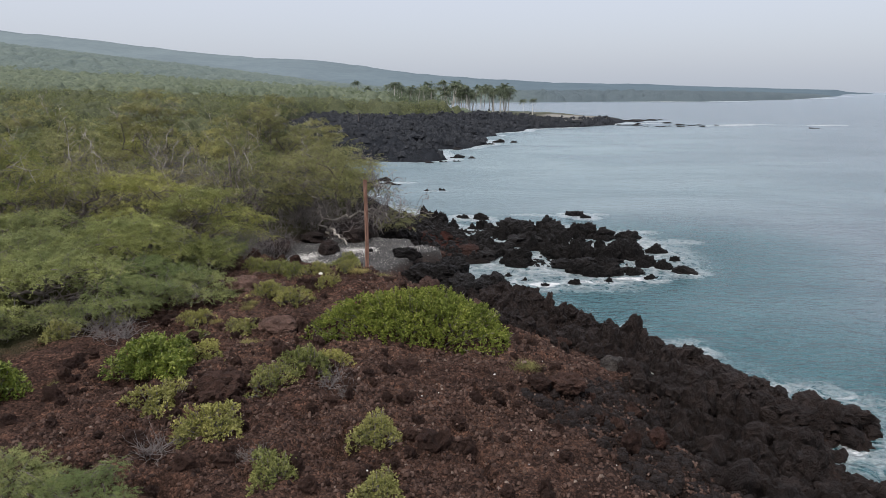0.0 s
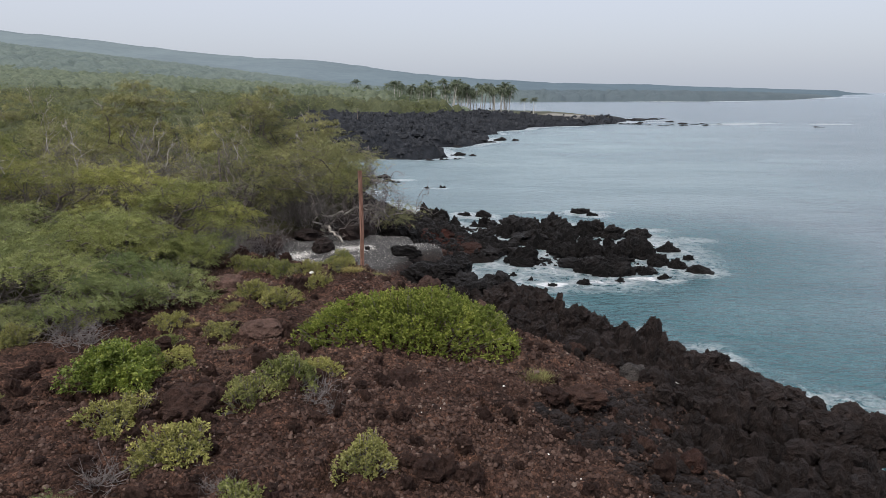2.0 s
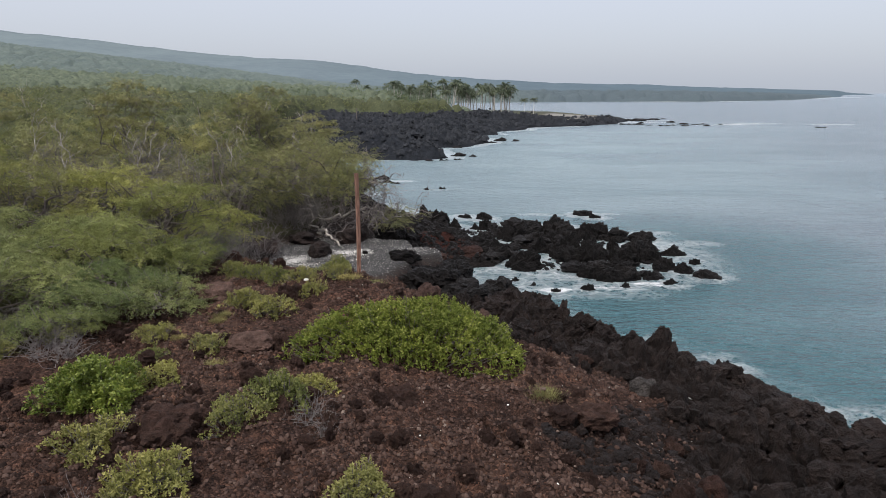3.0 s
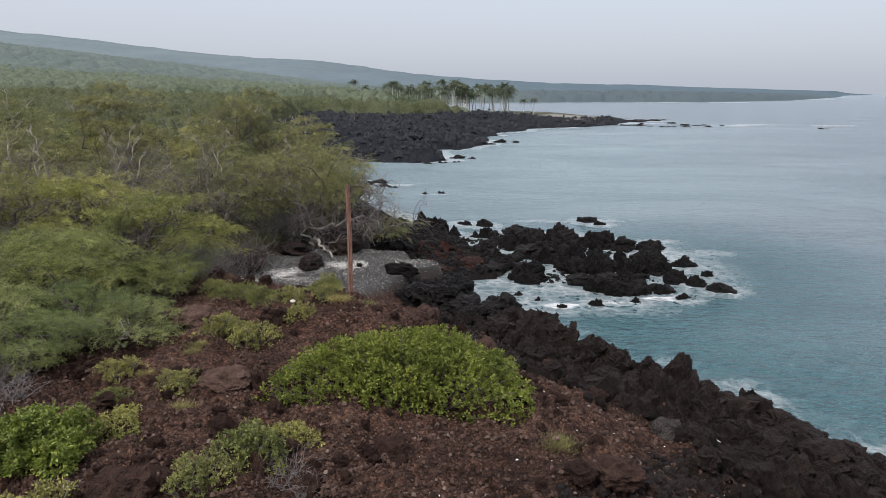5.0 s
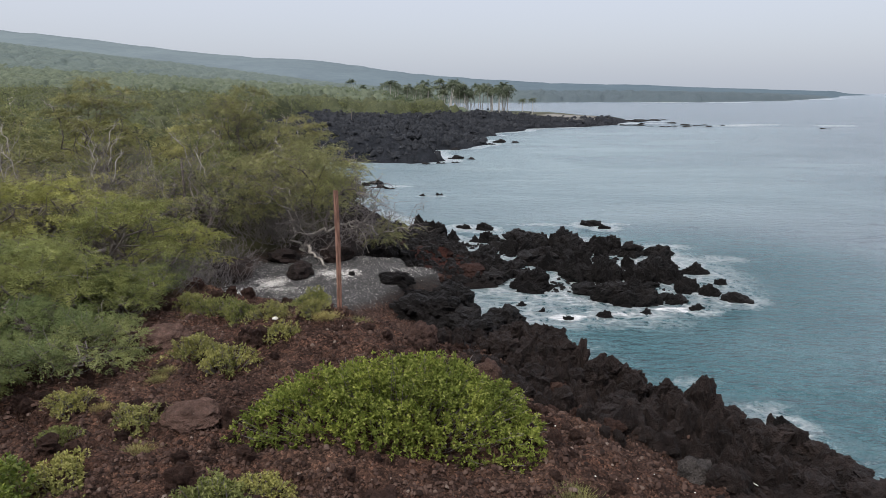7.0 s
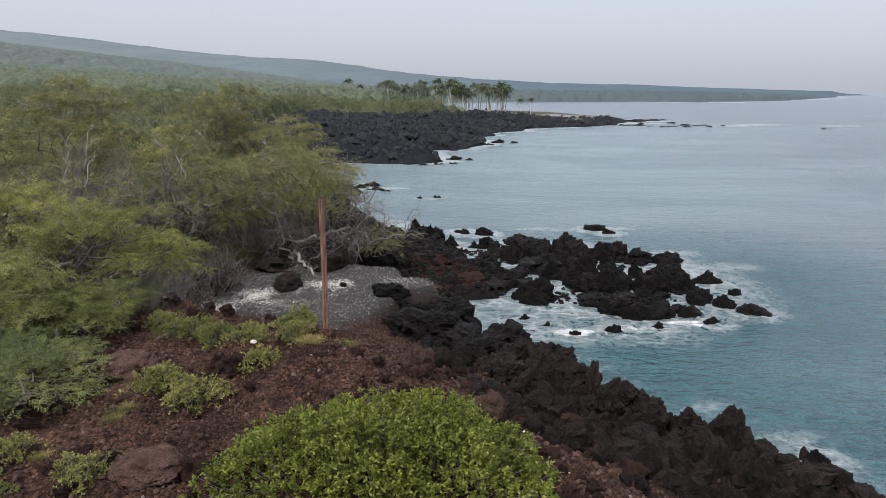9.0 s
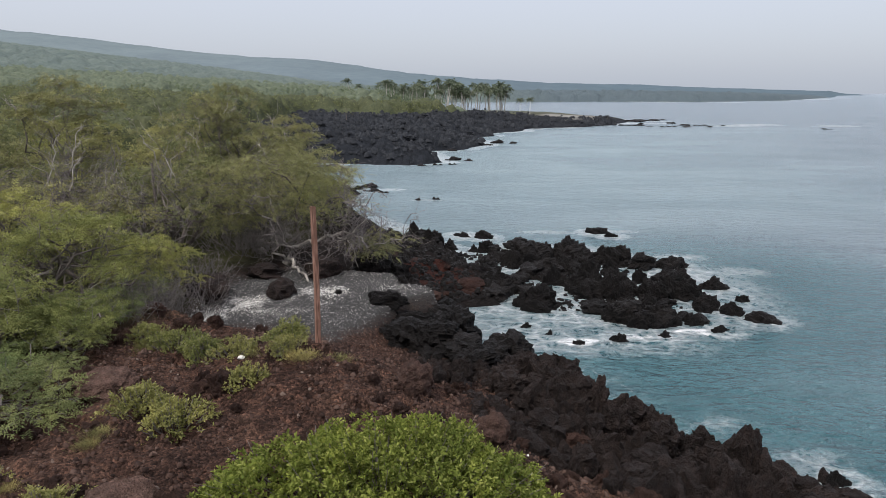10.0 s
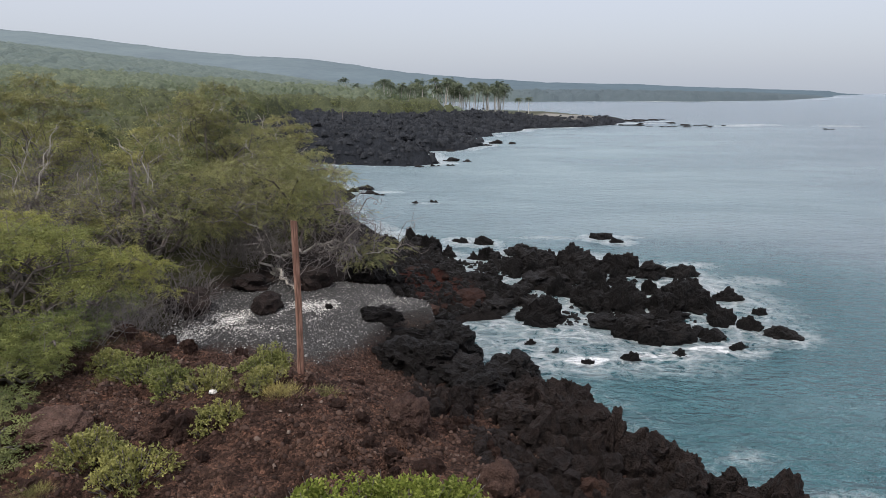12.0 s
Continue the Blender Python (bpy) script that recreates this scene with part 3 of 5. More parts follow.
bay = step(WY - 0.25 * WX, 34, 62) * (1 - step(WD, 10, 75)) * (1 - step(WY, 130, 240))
swell = 0.06 * fbm(WX * 0.22 + 0.1 * WY, WY * 0.3, 120, 3) * (1 - step(WY, 60, 120))
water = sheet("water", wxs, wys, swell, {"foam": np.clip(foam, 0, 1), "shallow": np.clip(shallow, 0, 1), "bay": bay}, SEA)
tagged(water, "calm blue-green sea with white foam round the rocks", "sea", kind="structure")

# the far flank of the mountain, sinking to a cape
hxs = np.linspace(-4800, 1600, 270)
hys = np.linspace(1150, 2900, 60)
HX, HY = np.meshgrid(hxs, hys)
crest = np.interp(HX, [-4800, -1500, -1180, -900, -620, -470, -416, -150, 30, 400, 770, 1080, 1285, 1400, 1500, 1560], [530, 202, 173, 136, 113, 105, 102, 66, 48, 33, 22, 13, 7, 3.5, 1.5, -12])
HZ = crest * step(HY, 1150, 2150) ** 0.8 * (1 - 0.25 * step(HY, 2300, 2900)) + 7 * fbm(HX * 0.006, HY * 0.006, 200, 5) * step(HY, 1200, 1800) * (1 - step(HX, 200, 900)) + 3.4 * fbm(HX * 0.03, HY * 0.03, 210, 3) * (1 - 0.5 * step(HX, 200, 900))
HD = inland(HX, HY)
HZ = np.where(HD > 0, HZ, -6)
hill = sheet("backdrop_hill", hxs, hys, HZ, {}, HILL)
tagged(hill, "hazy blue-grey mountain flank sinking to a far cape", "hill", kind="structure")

# ---------------------------------------------------------------- things: rocks
rng = np.random.default_rng(7)


def rock_mesh(name, seed, mat, level=3, tall=1.0, rough=0.32):
    """A lump of clinkery lava, about 1 m across and resting on z = 0."""
    bm = bmesh.new()
    bmesh.ops.create_icosphere(bm, subdivisions=level, radius=0.5)
    off = Vector((seed * 3.7, seed * 1.3, seed * 2.1))
    for v in bm.verts:
        p = v.co.normalized()
        k = 1 + rough * noise.fractal(p * 1.7 + off, 1.0, 2.0, 3)
        cleft = noise.ridged_multi_fractal(p * 2.3 + off * 1.7, 0.9, 2.1, 4, 1.0, 2.0)
        k += rough * 0.42 * (cleft - 1.1) + rough * 0.35 * noise.noise(p * 9 + off)
        q = v.co * k
        v.co = (q.x, q.y, q.z * tall)
    low = min(v.co.z for v in bm.verts)
    for v in bm.verts:
        v.co.z = max(v.co.z, low * 0.55)
    low = min(v.co.z for v in bm.verts)
    for v in bm.verts:
        v.co.z -= low
    me = bpy.data.meshes.new(name)
    bm.to_mesh(me)
    bm.free()
    me.materials.append(mat)
    return me


def spire_mesh(name, seed, mat, level=4):
    """An upright tooth of lava, pinched and knobbly, 1 m high."""
    bm = bmesh.new()
    bmesh.ops.create_icosphere(bm, subdivisions=level, radius=0.5)
    off = Vector((seed * 2.9, seed * 4.3, seed * 1.1))
    for v in bm.verts:
        p = v.co * 2
        h = (p.z + 1) / 2
        slim = 1.08 - 0.26 * h + 0.3 * noise.noise(Vector((0, 0, h * 4)) + off)
        k = 1 + 0.36 * noise.fractal(Vector((p.x, p.y, p.z * 0.8)) * 1.9 + off, 0.9, 2.0, 4)
        k += 0.13 * (noise.ridged_multi_fractal(p * 2.4 + off, 0.9, 2.0, 4, 1.0, 2.0) - 1.1) + 0.2 * noise.noise(p * 5 + off) + 0.13 * noise.noise(p * 11 + off)
        h *= 1 + 0.3 * h * noise.noise(Vector((p.x * 1.7, p.y * 1.7, 0)) + off) + 0.16 * h * noise.noise(Vector((p.x * 4.0, p.y * 4.0, 3)) + off)
        lean = 0.35 * noise.noise(off) * h * h
        blunt = max(0.05, math.hypot(p.x, p.y)) ** -0.45
        v.co = (p.x * 0.46 * slim * k * blunt + lean, p.y * 0.46 * slim * k * blunt, h * (1 + 0.2 * (k - 1)))
    low = min(v.co.z for v in bm.verts)
    for v in bm.verts:
        v.co.z -= low
    me = bpy.data.meshes.new(name)
    bm.to_mesh(me)
    bm.free()
    me.materials.append(mat)
    return me


BLACK_ROCKS = [rock_mesh("black_rock", 11 + k, BLACK, 4, 0.8 + 0.1 * k, 0.42) for k in range(5)]
BROWN_ROCKS = [rock_mesh("brown_rock", 31 + k, BROWN, 3, 0.8, 0.34) for k in range(4)]
RED_ROCKS = [rock_mesh("red_rock", 51 + k, RED, 3, 0.85, 0.26) for k in range(3)]
CLOD_ROCKS = [rock_mesh("cinder_rock", 41 + k, CLOD, 4, 0.75, 0.36) for k in range(3)]
FLOW_ROCKS = [rock_mesh("flow_rock", 91 + k, FLOW, 4, 0.7, 0.5) for k in range(3)]
TAN_ROCKS = [rock_mesh("tan_rock", 141 + k, TAN, 4, 0.8, 0.24) for k in range(3)]
GREY_ROCKS = [rock_mesh("grey_rock", 61 + k, GREY, 3, 0.6, 0.3) for k in range(2)]
SMALL_BLACK = [rock_mesh("small_black_rock", 101 + k, BLACK, 3, 0.8, 0.5) for k in range(4)]
SPIRES = [spire_mesh("lava_spire", 71 + k, BROWN) for k in range(7)]
KNOBS = [spire_mesh("lava_knob", 171 + k, BROWN, 3) for k in range(7)]


def put_rock(me, name, x, y, w, h, label, group, turn=None, sink=0.12, stretch=1.0, base=None):
    z = (height(x, y) if base is None else base) - sink * h
    ob = new(name, me)
    tall = max(v.co.z for v in me.vertices)
    ob.matrix_basis = pose(x, y, z, rng.uniform(-7, 7), rng.uniform(-7, 7), rng.uniform(0, 360) if turn is None else turn) @ Matrix.Diagonal((w, w * stretch, h * (1 + sink) / tall, 1))
    return tagged(ob, label, "rock", group)


# single boulders on the cinder and the beach
put_rock(TAN_ROCKS[0], "boulder", 0.8, 20.6, 0.65, 0.62, "rounded pinkish-tan boulder on brown cinder", "boulders on the bluff")
put_rock(TAN_ROCKS[1], "boulder", -0.88, 22.7, 0.85, 0.7, "large rounded brown boulder at the bluff's edge", "boulders on the bluff")
put_rock(TAN_ROCKS[2], "boulder", -7.0, 20.9, 1.15, 0.42, "flat reddish-brown boulder beside the trees", "boulders on the bluff")
put_rock(TAN_ROCKS[0], "boulder", -4.75, 16.9, 1.0, 0.36, "flat reddish rock half buried in cinder", "boulders on the bluff")
put_rock(CLOD_ROCKS[1], "boulder", -4.9, 12.7, 1.0, 0.55, "brown boulder among small shrubs", "boulders on the bluff")
put_rock(CLOD_ROCKS[2], "boulder", -1.0, 14.7, 0.7, 0.32, "brown lava lump beside a hollow", "boulders on the bluff")
put_rock(CLOD_ROCKS[0], "boulder", 2.2, 14.2, 0.5, 0.3, "brown lava lump on the cinder slope", "boulders on the bluff")
put_rock(CLOD_ROCKS[1], "boulder", 2.9, 14.4, 0.85, 0.36, "rust-red rock half buried in cinder", "boulders on the bluff")
put_rock(RED_ROCKS[0], "boulder", 4.6, 12.6, 0.5, 0.38, "rust-red rock on the cinder slope", "boulders on the bluff")
put_rock(GREY_ROCKS[0], "boulder", 4.7, 17.4, 0.75, 0.45, "pale grey rock between dark crags", "boulders on the bluff")
put_rock(CLOD_ROCKS[2], "boulder", 2.6, 22.0, 1.1, 0.55, "rust-red rock among the crags", "boulders on the bluff")
put_rock(BROWN_ROCKS[1], "boulder", -6.35, 32.0, 1.0, 0.72, "dark red-brown boulder on the pebble beach", "boulders on the beach")
put_rock(BROWN_ROCKS[2], "boulder", -5.4, 34.9, 1.5, 0.8, "dark boulder under low branches", "boulders on the beach")
put_rock(BROWN_ROCKS[1], "boulder", -7.8, 35.0, 1.5, 0.6, "dark brown boulder under the trees", "boulders on the beach")
put_rock(BROWN_ROCKS[3], "boulder", -9.0, 31.8, 1.6, 0.8, "dark brown boulder at the beach's edge", "boulders on the beach")
put_rock(BLACK_ROCKS[3], "boulder", -3.7, 36.6, 1.5, 1.1, "black boulder behind the pebble beach", "boulders on the beach")
put_rock(BLACK_ROCKS[1], "boulder", -4.3, 32.2, 0.22, 0.18, "small black stone on pale pebbles", "boulders on the beach")

put_rock(CLOD_ROCKS[1], "boulder", -1.2, 33.2, 1.1, 0.38, "low rust-red boulder at the pebble beach's edge", "boulders on the beach")
for x, y, w, h in ((-2.35, 30.9, 1.3, 0.5), (-1.4, 30.8, 1.5, 0.65), (-0.5, 31.2, 1.3, 0.6), (-1.9, 30.3, 0.8, 0.35), (0.2, 31.9, 1.0, 0.5)):
    put_rock(BLACK_ROCKS[int(w * 10) % 5], "lava_rock", x, y, w, h, "low black lava ridge beside the pebble beach", "rocks above the cove", turn=rng.uniform(-20, 20), stretch=0.55, sink=0.2)

# rocks of the spit: the large ones by place, the small ones strewn between
SPIT = [(1.8, 44.6, 1.8, 0.8), (5.0, 42.7, 3.2, 1.25), (7.9, 42.2, 1.7, 0.9), (10.2, 34.7, 0.9, 0.7), (9.2, 33.2, 0.95, 0.6), (10.0, 38.4, 1.9, 0.85), (9.0, 36.0, 2.1, 0.85), (7.1, 33.4, 2.6, 0.85),
        (6.3, 36.5, 2.6, 1.15), (5.6, 40.4, 2.7, 0.95), (3.5, 34.6, 1.8, 0.8), (1.9, 37.0, 2.3, 0.9), (4.8, 38.4, 1.8, 0.9), (8.0, 38.2, 1.6, 0.8), (3.4, 41.2, 1.7, 0.9), (-1.2, 45.2, 1.5, 1.0),
        (-2.4, 47.0, 1.6, 0.9), (7.6, 40.0, 1.5, 0.8)]
n = 0
for x, y, w, h in SPIT:
    for k in range(max(2, round(w * 3.0))):
        a, q = rng.uniform(0, 6.283), math.sqrt(rng.random()) * 0.45
        size = w * rng.uniform(0.28, 0.66) if w > 1.2 else w * 0.75
        put_rock(BLACK_ROCKS[n % 5], "lava_rock", x + math.cos(a) * q * w, y + math.sin(a) * q * w * 0.7, size, h * rng.uniform(0.5, 1.2), "wet black lava rock on the surf-washed spit", "rocks of the spit", turn=rng.uniform(-35, 35) + 180 * int(rng.integers(2)), stretch=rng.uniform(0.45, 0.8), sink=0.3)
        n += 1
for k, (x, y, w, h) in enumerate(ROCKS_AT_SEA):
    put_rock(BLACK_ROCKS[(k + 2) % 5], "sea_rock", x, y, w * 1.15, h * 0.85 + 0.5, "black lava rock standing in white water", "rocks in the surf", base=-0.5, sink=0.0, turn=rng.uniform(-30, 30), stretch=rng.uniform(0.5, 0.75))
n = 0
while n < 90:
    x, y = rng.uniform(-3, 11), rng.uniform(32.5, 47)
    d = float(inland(np.array([x]), np.array([y]))[0])
    if d < -0.3 or beach_mask(np.array([x]), np.array([y]))[0] > 0.3:
        continue
    w = 0.28 + 1.1 * rng.random() ** 2.5
    red = x < 1.2 and 35.2 < y < 41.2 and rng.random() < 0.85
    put_rock((RED_ROCKS if red else SMALL_BLACK)[n % 3], "lava_rock", x, y, w, w * rng.uniform(0.3, 0.5) if red else w * rng.uniform(0.45, 0.85), "small rust-red lava rock on the spit" if red else "small black lava rock on the spit", "rocks of the spit")
    n += 1
# black rocks between the beach and the cove
for k in range(34):
    x, y = rng.uniform(-1.6, 2.6), rng.uniform(26.2, 33.5)
    if float(inland(np.array([x]), np.array([y]))[0]) < 0.2 or beach_mask(np.array([x]), np.array([y]))[0] > 0.45 or (y < 30 and x < float(brown_edge(y)) + 0.5):
        continue
    w = rng.uniform(0.6, 1.5)
    put_rock(BLACK_ROCKS[k % 5], "lava_rock", x, y, w, w * rng.uniform(0.5, 0.8), "jagged black lava rock above the cove", "rocks above the cove")

# teeth of lava along the bluff's edge
edge_line = np.array(COAST[2:14], float)
seg = np.hypot(*np.diff(edge_line, axis=0).T)
run = np.r_[0, np.cumsum(seg)]
for k in range(100):
    s = run[-1] * (k + rng.uniform(-0.4, 0.4)) / 100
    s = min(max(s, 0.0), run[-1])
    cx, cy = np.interp(s, run, edge_line[:, 0]), np.interp(s, run, edge_line[:, 1])
    ax, ay = np.interp(min(s + 0.3, run[-1]), run, edge_line[:, 0]) - np.interp(max(s - 0.3, 0), run, edge_line[:, 0]), np.interp(min(s + 0.3, run[-1]), run, edge_line[:, 1]) - np.interp(max(s - 0.3, 0), run, edge_line[:, 1])
    ln = math.hypot(ax, ay)
    back = rng.uniform(0.4, 1.7) if k % 2 else rng.uniform(1.5, 4.2)
    x, y = cx - ay / ln * back, cy + ax / ln * back
    if math.hypot(x - 9.4, y - 14.4) < 1.4 or (x > 8.8 and y > 16.8):
        continue
    w = rng.uniform(0.45, 0.9) if k % 2 else rng.uniform(0.5, 1.0)
    most = float(np.interp(y, [14, 18, 20, 21.5, 24, 26.5], [0.5, 0.5, 0.6, 1.15, 1.2, 1.1])) + (0.0 if k % 2 else 0.35)
    if x > float(np.interp(y, [16, 19.8, 21.3, 22.2, 23.2, 24.1, 24.5, 27.2], [10, 8.4, 6.9, 6.0, 5.2, 4.6, 3.4, 3.4])):
        most = 0.3
        if y > 20.5:
            continue
    tall = min(rng.uniform(0.65, 1.2), max(0.3, most - height(x, y)))
    put_rock(SPIRES[int(rng.integers(7))], "lava_crag", x, y, w, tall, "jagged dark lava crag on the bluff's edge", "crags along the bluff", stretch=rng.uniform(0.7, 1.0), sink=0.3)
# the pillars that stand out against the water: place, height of the top above the sea, width
PILLARS = [(2.05, 26.25, 1.45, 0.6), (2.7, 26.5, 1.2, 0.6), (3.3, 26.65, 1.15, 0.55), (3.0, 24.9, 1.35, 0.7), (3.6, 24.2, 1.62, 0.6), (4.1, 23.85, 1.35, 0.55), (4.55, 23.85, 1.28, 0.45), (4.85, 23.75, 1.12, 0.6),
           (5.3, 22.5, 1.12, 0.6), (5.75, 22.6, 1.16, 0.5), (6.35, 21.6, 1.6, 0.55), (6.0, 21.9, 1.3, 0.7), (6.75, 21.6, 1.05, 0.7), (7.2, 21.8, 0.75, 0.55), (7.9, 21.2, 0.6, 0.5), (7.4, 20.4, 1.0, 0.8), (8.2, 19.8, 0.92, 0.7),
           (8.75, 19.5, 0.68, 0.65), (8.0, 18.95, 0.8, 0.7), (8.45, 22.3, 0.3, 0.4), (9.25, 16.6, 0.9, 0.75), (9.4, 18.5, 0.5, 0.6), (10.4, 17.6, 0.55, 0.7), (11.0, 17.3, 0.45, 0.7), (7.3, 17.9, 1.2, 0.8), (8.3, 17.4, 1.05, 0.75)]
for k, (x, y, top, w) in enumerate(PILLARS):
    put_rock(SPIRES[(k * 3) % 7], "lava_crag", x, y, w * 1.35, max(0.4, top - height(x, y)), "dark lava pillar standing out against the water", "crags along the bluff", stretch=rng.uniform(0.75, 1.0), sink=0.35)
    for side in (-1, 1):
        bx, by = x + side * rng.uniform(0.3, 0.5) + 0.1, y + rng.uniform(-0.35, 0.2)
        put_rock(KNOBS[(k * 3 + side) % 7], "lava_crag", bx, by, w * rng.uniform(0.9, 1.3), max(0.25, (top - height(bx, by)) * (rng.uniform(0.3, 0.5) if side > 0 else rng.uniform(0.5, 0.8))), "rough lava shoulder beside a taller pillar", "crags along the bluff", stretch=rng.uniform(0.75, 1.0), sink=0.35)
for k in range(150):
    s = run[-1] * rng.random() ** 1.3
    cx, cy = np.interp(s, run, edge_line[:, 0]), np.interp(s, run, edge_line[:, 1])
    back = rng.uniform(1.6, 6.2)
    x, y = cx - back * 0.85, cy - back * 0.45
    w = rng.uniform(0.25, 0.8)
    squat = KNOBS[int(rng.integers(7))] if k % 3 else BROWN_ROCKS[int(rng.integers(4))]
    put_rock(squat, "lava_rock", x, y, w * 0.85, w * rng.uniform(0.6, 1.05), "rough brown-black lava block on the slope", "blocks on the slope")
# broken crags at the foot of the cinder slope, above the pillars
for k in range(80):
    x, y = rng.uniform(1.4, 6.2), rng.uniform(18.2, 24.6)
    d = float(inland(np.array([x]), np.array([y]))[0])
    if d < 2.0 or d > 5.6:
        continue
    w = rng.uniform(0.3, 0.7)
    put_rock(KNOBS[k % 7], "lava_outcrop", x, y, w, w * rng.uniform(0.7, 1.15), "lumpy dark lava outcrop at the foot of the cinder", "blocks on the slope", stretch=rng.uniform(0.7, 1.0), sink=0.3)
# lumpy crags that cover the lower slope
for k in range(190):
    x, y = rng.uniform(4.8, 10.2), rng.uniform(11.5, 20.5)
    d = float(inland(np.array([x]), np.array([y]))[0])
    if d < 0.8 or d > 5.2 or (x > 9.0 and d < 2.0):
        continue
    w = rng.uniform(0.26, 0.6)
    tall = min(w * rng.uniform(0.95, 1.6), max(0.32, float(np.interp(x, [5, 8, 9.3, 10.5], [1.85, 1.1, 0.5, 0.2])) - height(x, y)))
    put_rock(KNOBS[k % 7], "lava_outcrop", x, y, w, tall, "lumpy dark lava outcrop on the lower slope", "blocks on the slope", stretch=rng.uniform(0.7, 1.0), sink=0.3)

# clods and clinkers lying about on the cinder
CLODS = [rock_mesh("clinker", 81 + k, CLOD, 3, 0.6, 0.62) for k in range(4)]
n = 0
while n < 330:
    x, y = rng.uniform(-9, 5.5), rng.uniform(9, 26.5)
    if float(inland(np.array([x]), np.array([y]))[0]) < 4.5 or thicket_mask(np.array([x]), np.array([y]))[0] > 0.4 or fbm(np.array([x * 0.6]), np.array([y * 0.6]), 330, 2)[0] < -0.1:
        continue
    w = rng.uniform(0.10, 0.26) + 0.3 * rng.random() ** 4
    put_rock(CLODS[n % 4], "clinker", x, y, w, w * rng.uniform(0.5, 0.85), "rough brown lava clinker lying on cinder", "clinkers on the bluff", sink=0.35, stretch=rng.uniform(0.6, 1.0))
    n += 1

# blocks on the black flow, the outer reef and small stacks
for k in range(60):
    y = rng.uniform(90, 200)
    x = rng.uniform(-32, 40)
    d = float(inland(np.array([x]), np.array([y]))[0])
    if d < -0.5 or d > 30:
        continue
    w = rng.uniform(0.8, 2.0)
    put_rock(FLOW_ROCKS[k % 3], "lava_block", x, y, w, w * rng.uniform(0.3, 0.5), "black block on the far lava flow", "blocks on the flow")
for x, y, w in ((60.3, 192, 2.4), (56, 186, 1.8), (63, 189, 1.5), (66, 192, 1.4), (52, 200, 2.4), (48, 190, 2.2), (70, 190, 1.2), (89, 174, 2.0), (54, 216, 4), (61, 204, 2.0), (44.5, 191, 2.6), (50, 186, 1.6), (53, 184, 2.2), (58, 183, 2.6), (64, 183, 1.4),
                (47, 212, 3.0), (57, 222, 3.4), (62, 224, 2.6), (66, 230, 2.0), (-7.4, 67.5, 2.0), (-6.4, 66.6, 1.2), (-8.0, 70, 1.8), (-9.0, 68.6, 1.6), (-0.5, 95.5, 2.2), (1.4, 94.8, 1.4),
                (-3.2, 98, 1.6), (-1.0, 110, 2.2), (7.0, 125.5, 2.6), (9.5, 125, 1.8), (5.0, 121, 2.0), (3.6, 131, 1.6), (-1.7, 63.2, 0.7), (-3.2, 62.5, 0.6), (-2.4, 89.6, 1.5), (-0.6, 90.4, 1.2), (-4.4, 88.6, 1.6)):
    put_rock(SMALL_BLACK[int(rng.integers(4))], "sea_rock", x, y, w * (1.5 if y > 150 else 1), w * rng.uniform(0.06, 0.22) + 0.72, "low black rock awash off the shore", "rocks off the shore", base=-0.6, sink=0.0, turn=rng.uniform(-25, 25), stretch=rng.uniform(0.4, 0.8))


# ---------------------------------------------------------------- loose stones


def stone_cloud(places, sizes, seed):
    """Many small angular stones: each a jittered, faceted chip."""
    r = np.random.default_rng(seed)
    base = np.array([(1, 0, -0.3), (0, 1, -0.3), (-1, 0, -0.3), (0, -1, -0.3), (0.55, 0.2, 0.65), (-0.2, 0.55, 0.7), (-0.55, -0.2, 0.6), (0.2, -0.55, 0.7)], float)
    tri = np.array([(0, 1, 4), (1, 5, 4), (1, 2, 5), (2, 6, 5), (2, 3, 6), (3, 7, 6), (3, 0, 7), (0, 4, 7), (4, 5, 6), (4, 6, 7)])
    n = len(places)
    a = r.uniform(0, 6.283, n)
    c, s = np.cos(a), np.sin(a)
    v = base[None] * r.uniform(0.65, 1.25, (n, 8, 1)) * np.stack([r.uniform(0.8, 1.3, n), r.uniform(0.6, 1.0, n), r.uniform(0.45, 0.85, n)], 1)[:, None, :]
    v[..., 2] *= 1.25
    v = np.stack([v[..., 0] * c[:, None] - v[..., 1] * s[:, None], v[..., 0] * s[:, None] + v[..., 1] * c[:, None], v[..., 2]], 2)
    v = v * (sizes / 2)[:, None, None] + places[:, None, :]
    f = tri[None] + (np.arange(n) * 8)[:, None, None]
    return v.reshape(-1, 3), f.reshape(-1, 3)


def strew(count, x0, x1, y0, y1, small, large, seed, keep):
    r = np.random.default_rng(seed)
    x, y = r.uniform(x0, x1, count), r.uniform(y0, y1, count)
    z, d, masks = land(x, y)
    ok = keep(x, y, d, masks, r)
    x, y, z = x[ok], y[ok], z[ok]
    size = small + (large - small) * r.random(len(x)) ** 3
    return np.stack([x, y, z + size * 0.12], 1), size


def soil_only(x, y, d, masks, r):
    dense = step(fbm(x * 0.7, y * 0.7, 300, 4), -0.25, 0.3)
    return (d > 2.5) & (masks["beach"] < 0.3) & (y < 29.5) & (masks["litter"] < 0.7) & (r.random(len(x)) < 0.38 + 0.62 * dense)


p, s = strew(44000, -8, 7, 9, 15.5, 0.026, 0.125, 301, soil_only)
p2, s2 = strew(36000, -9, 6, 15.5, 29.5, 0.034, 0.14, 331, soil_only)
p, s = np.concatenate([p, p2]), np.concatenate([s, s2])
gravel = new("cinder_gravel", quads("cinder_gravel", *stone_cloud(p, s, 302), CINDER))
tagged(gravel, "loose red-brown cinder stones strewn over the bluff", "gravel", kind="stuff")


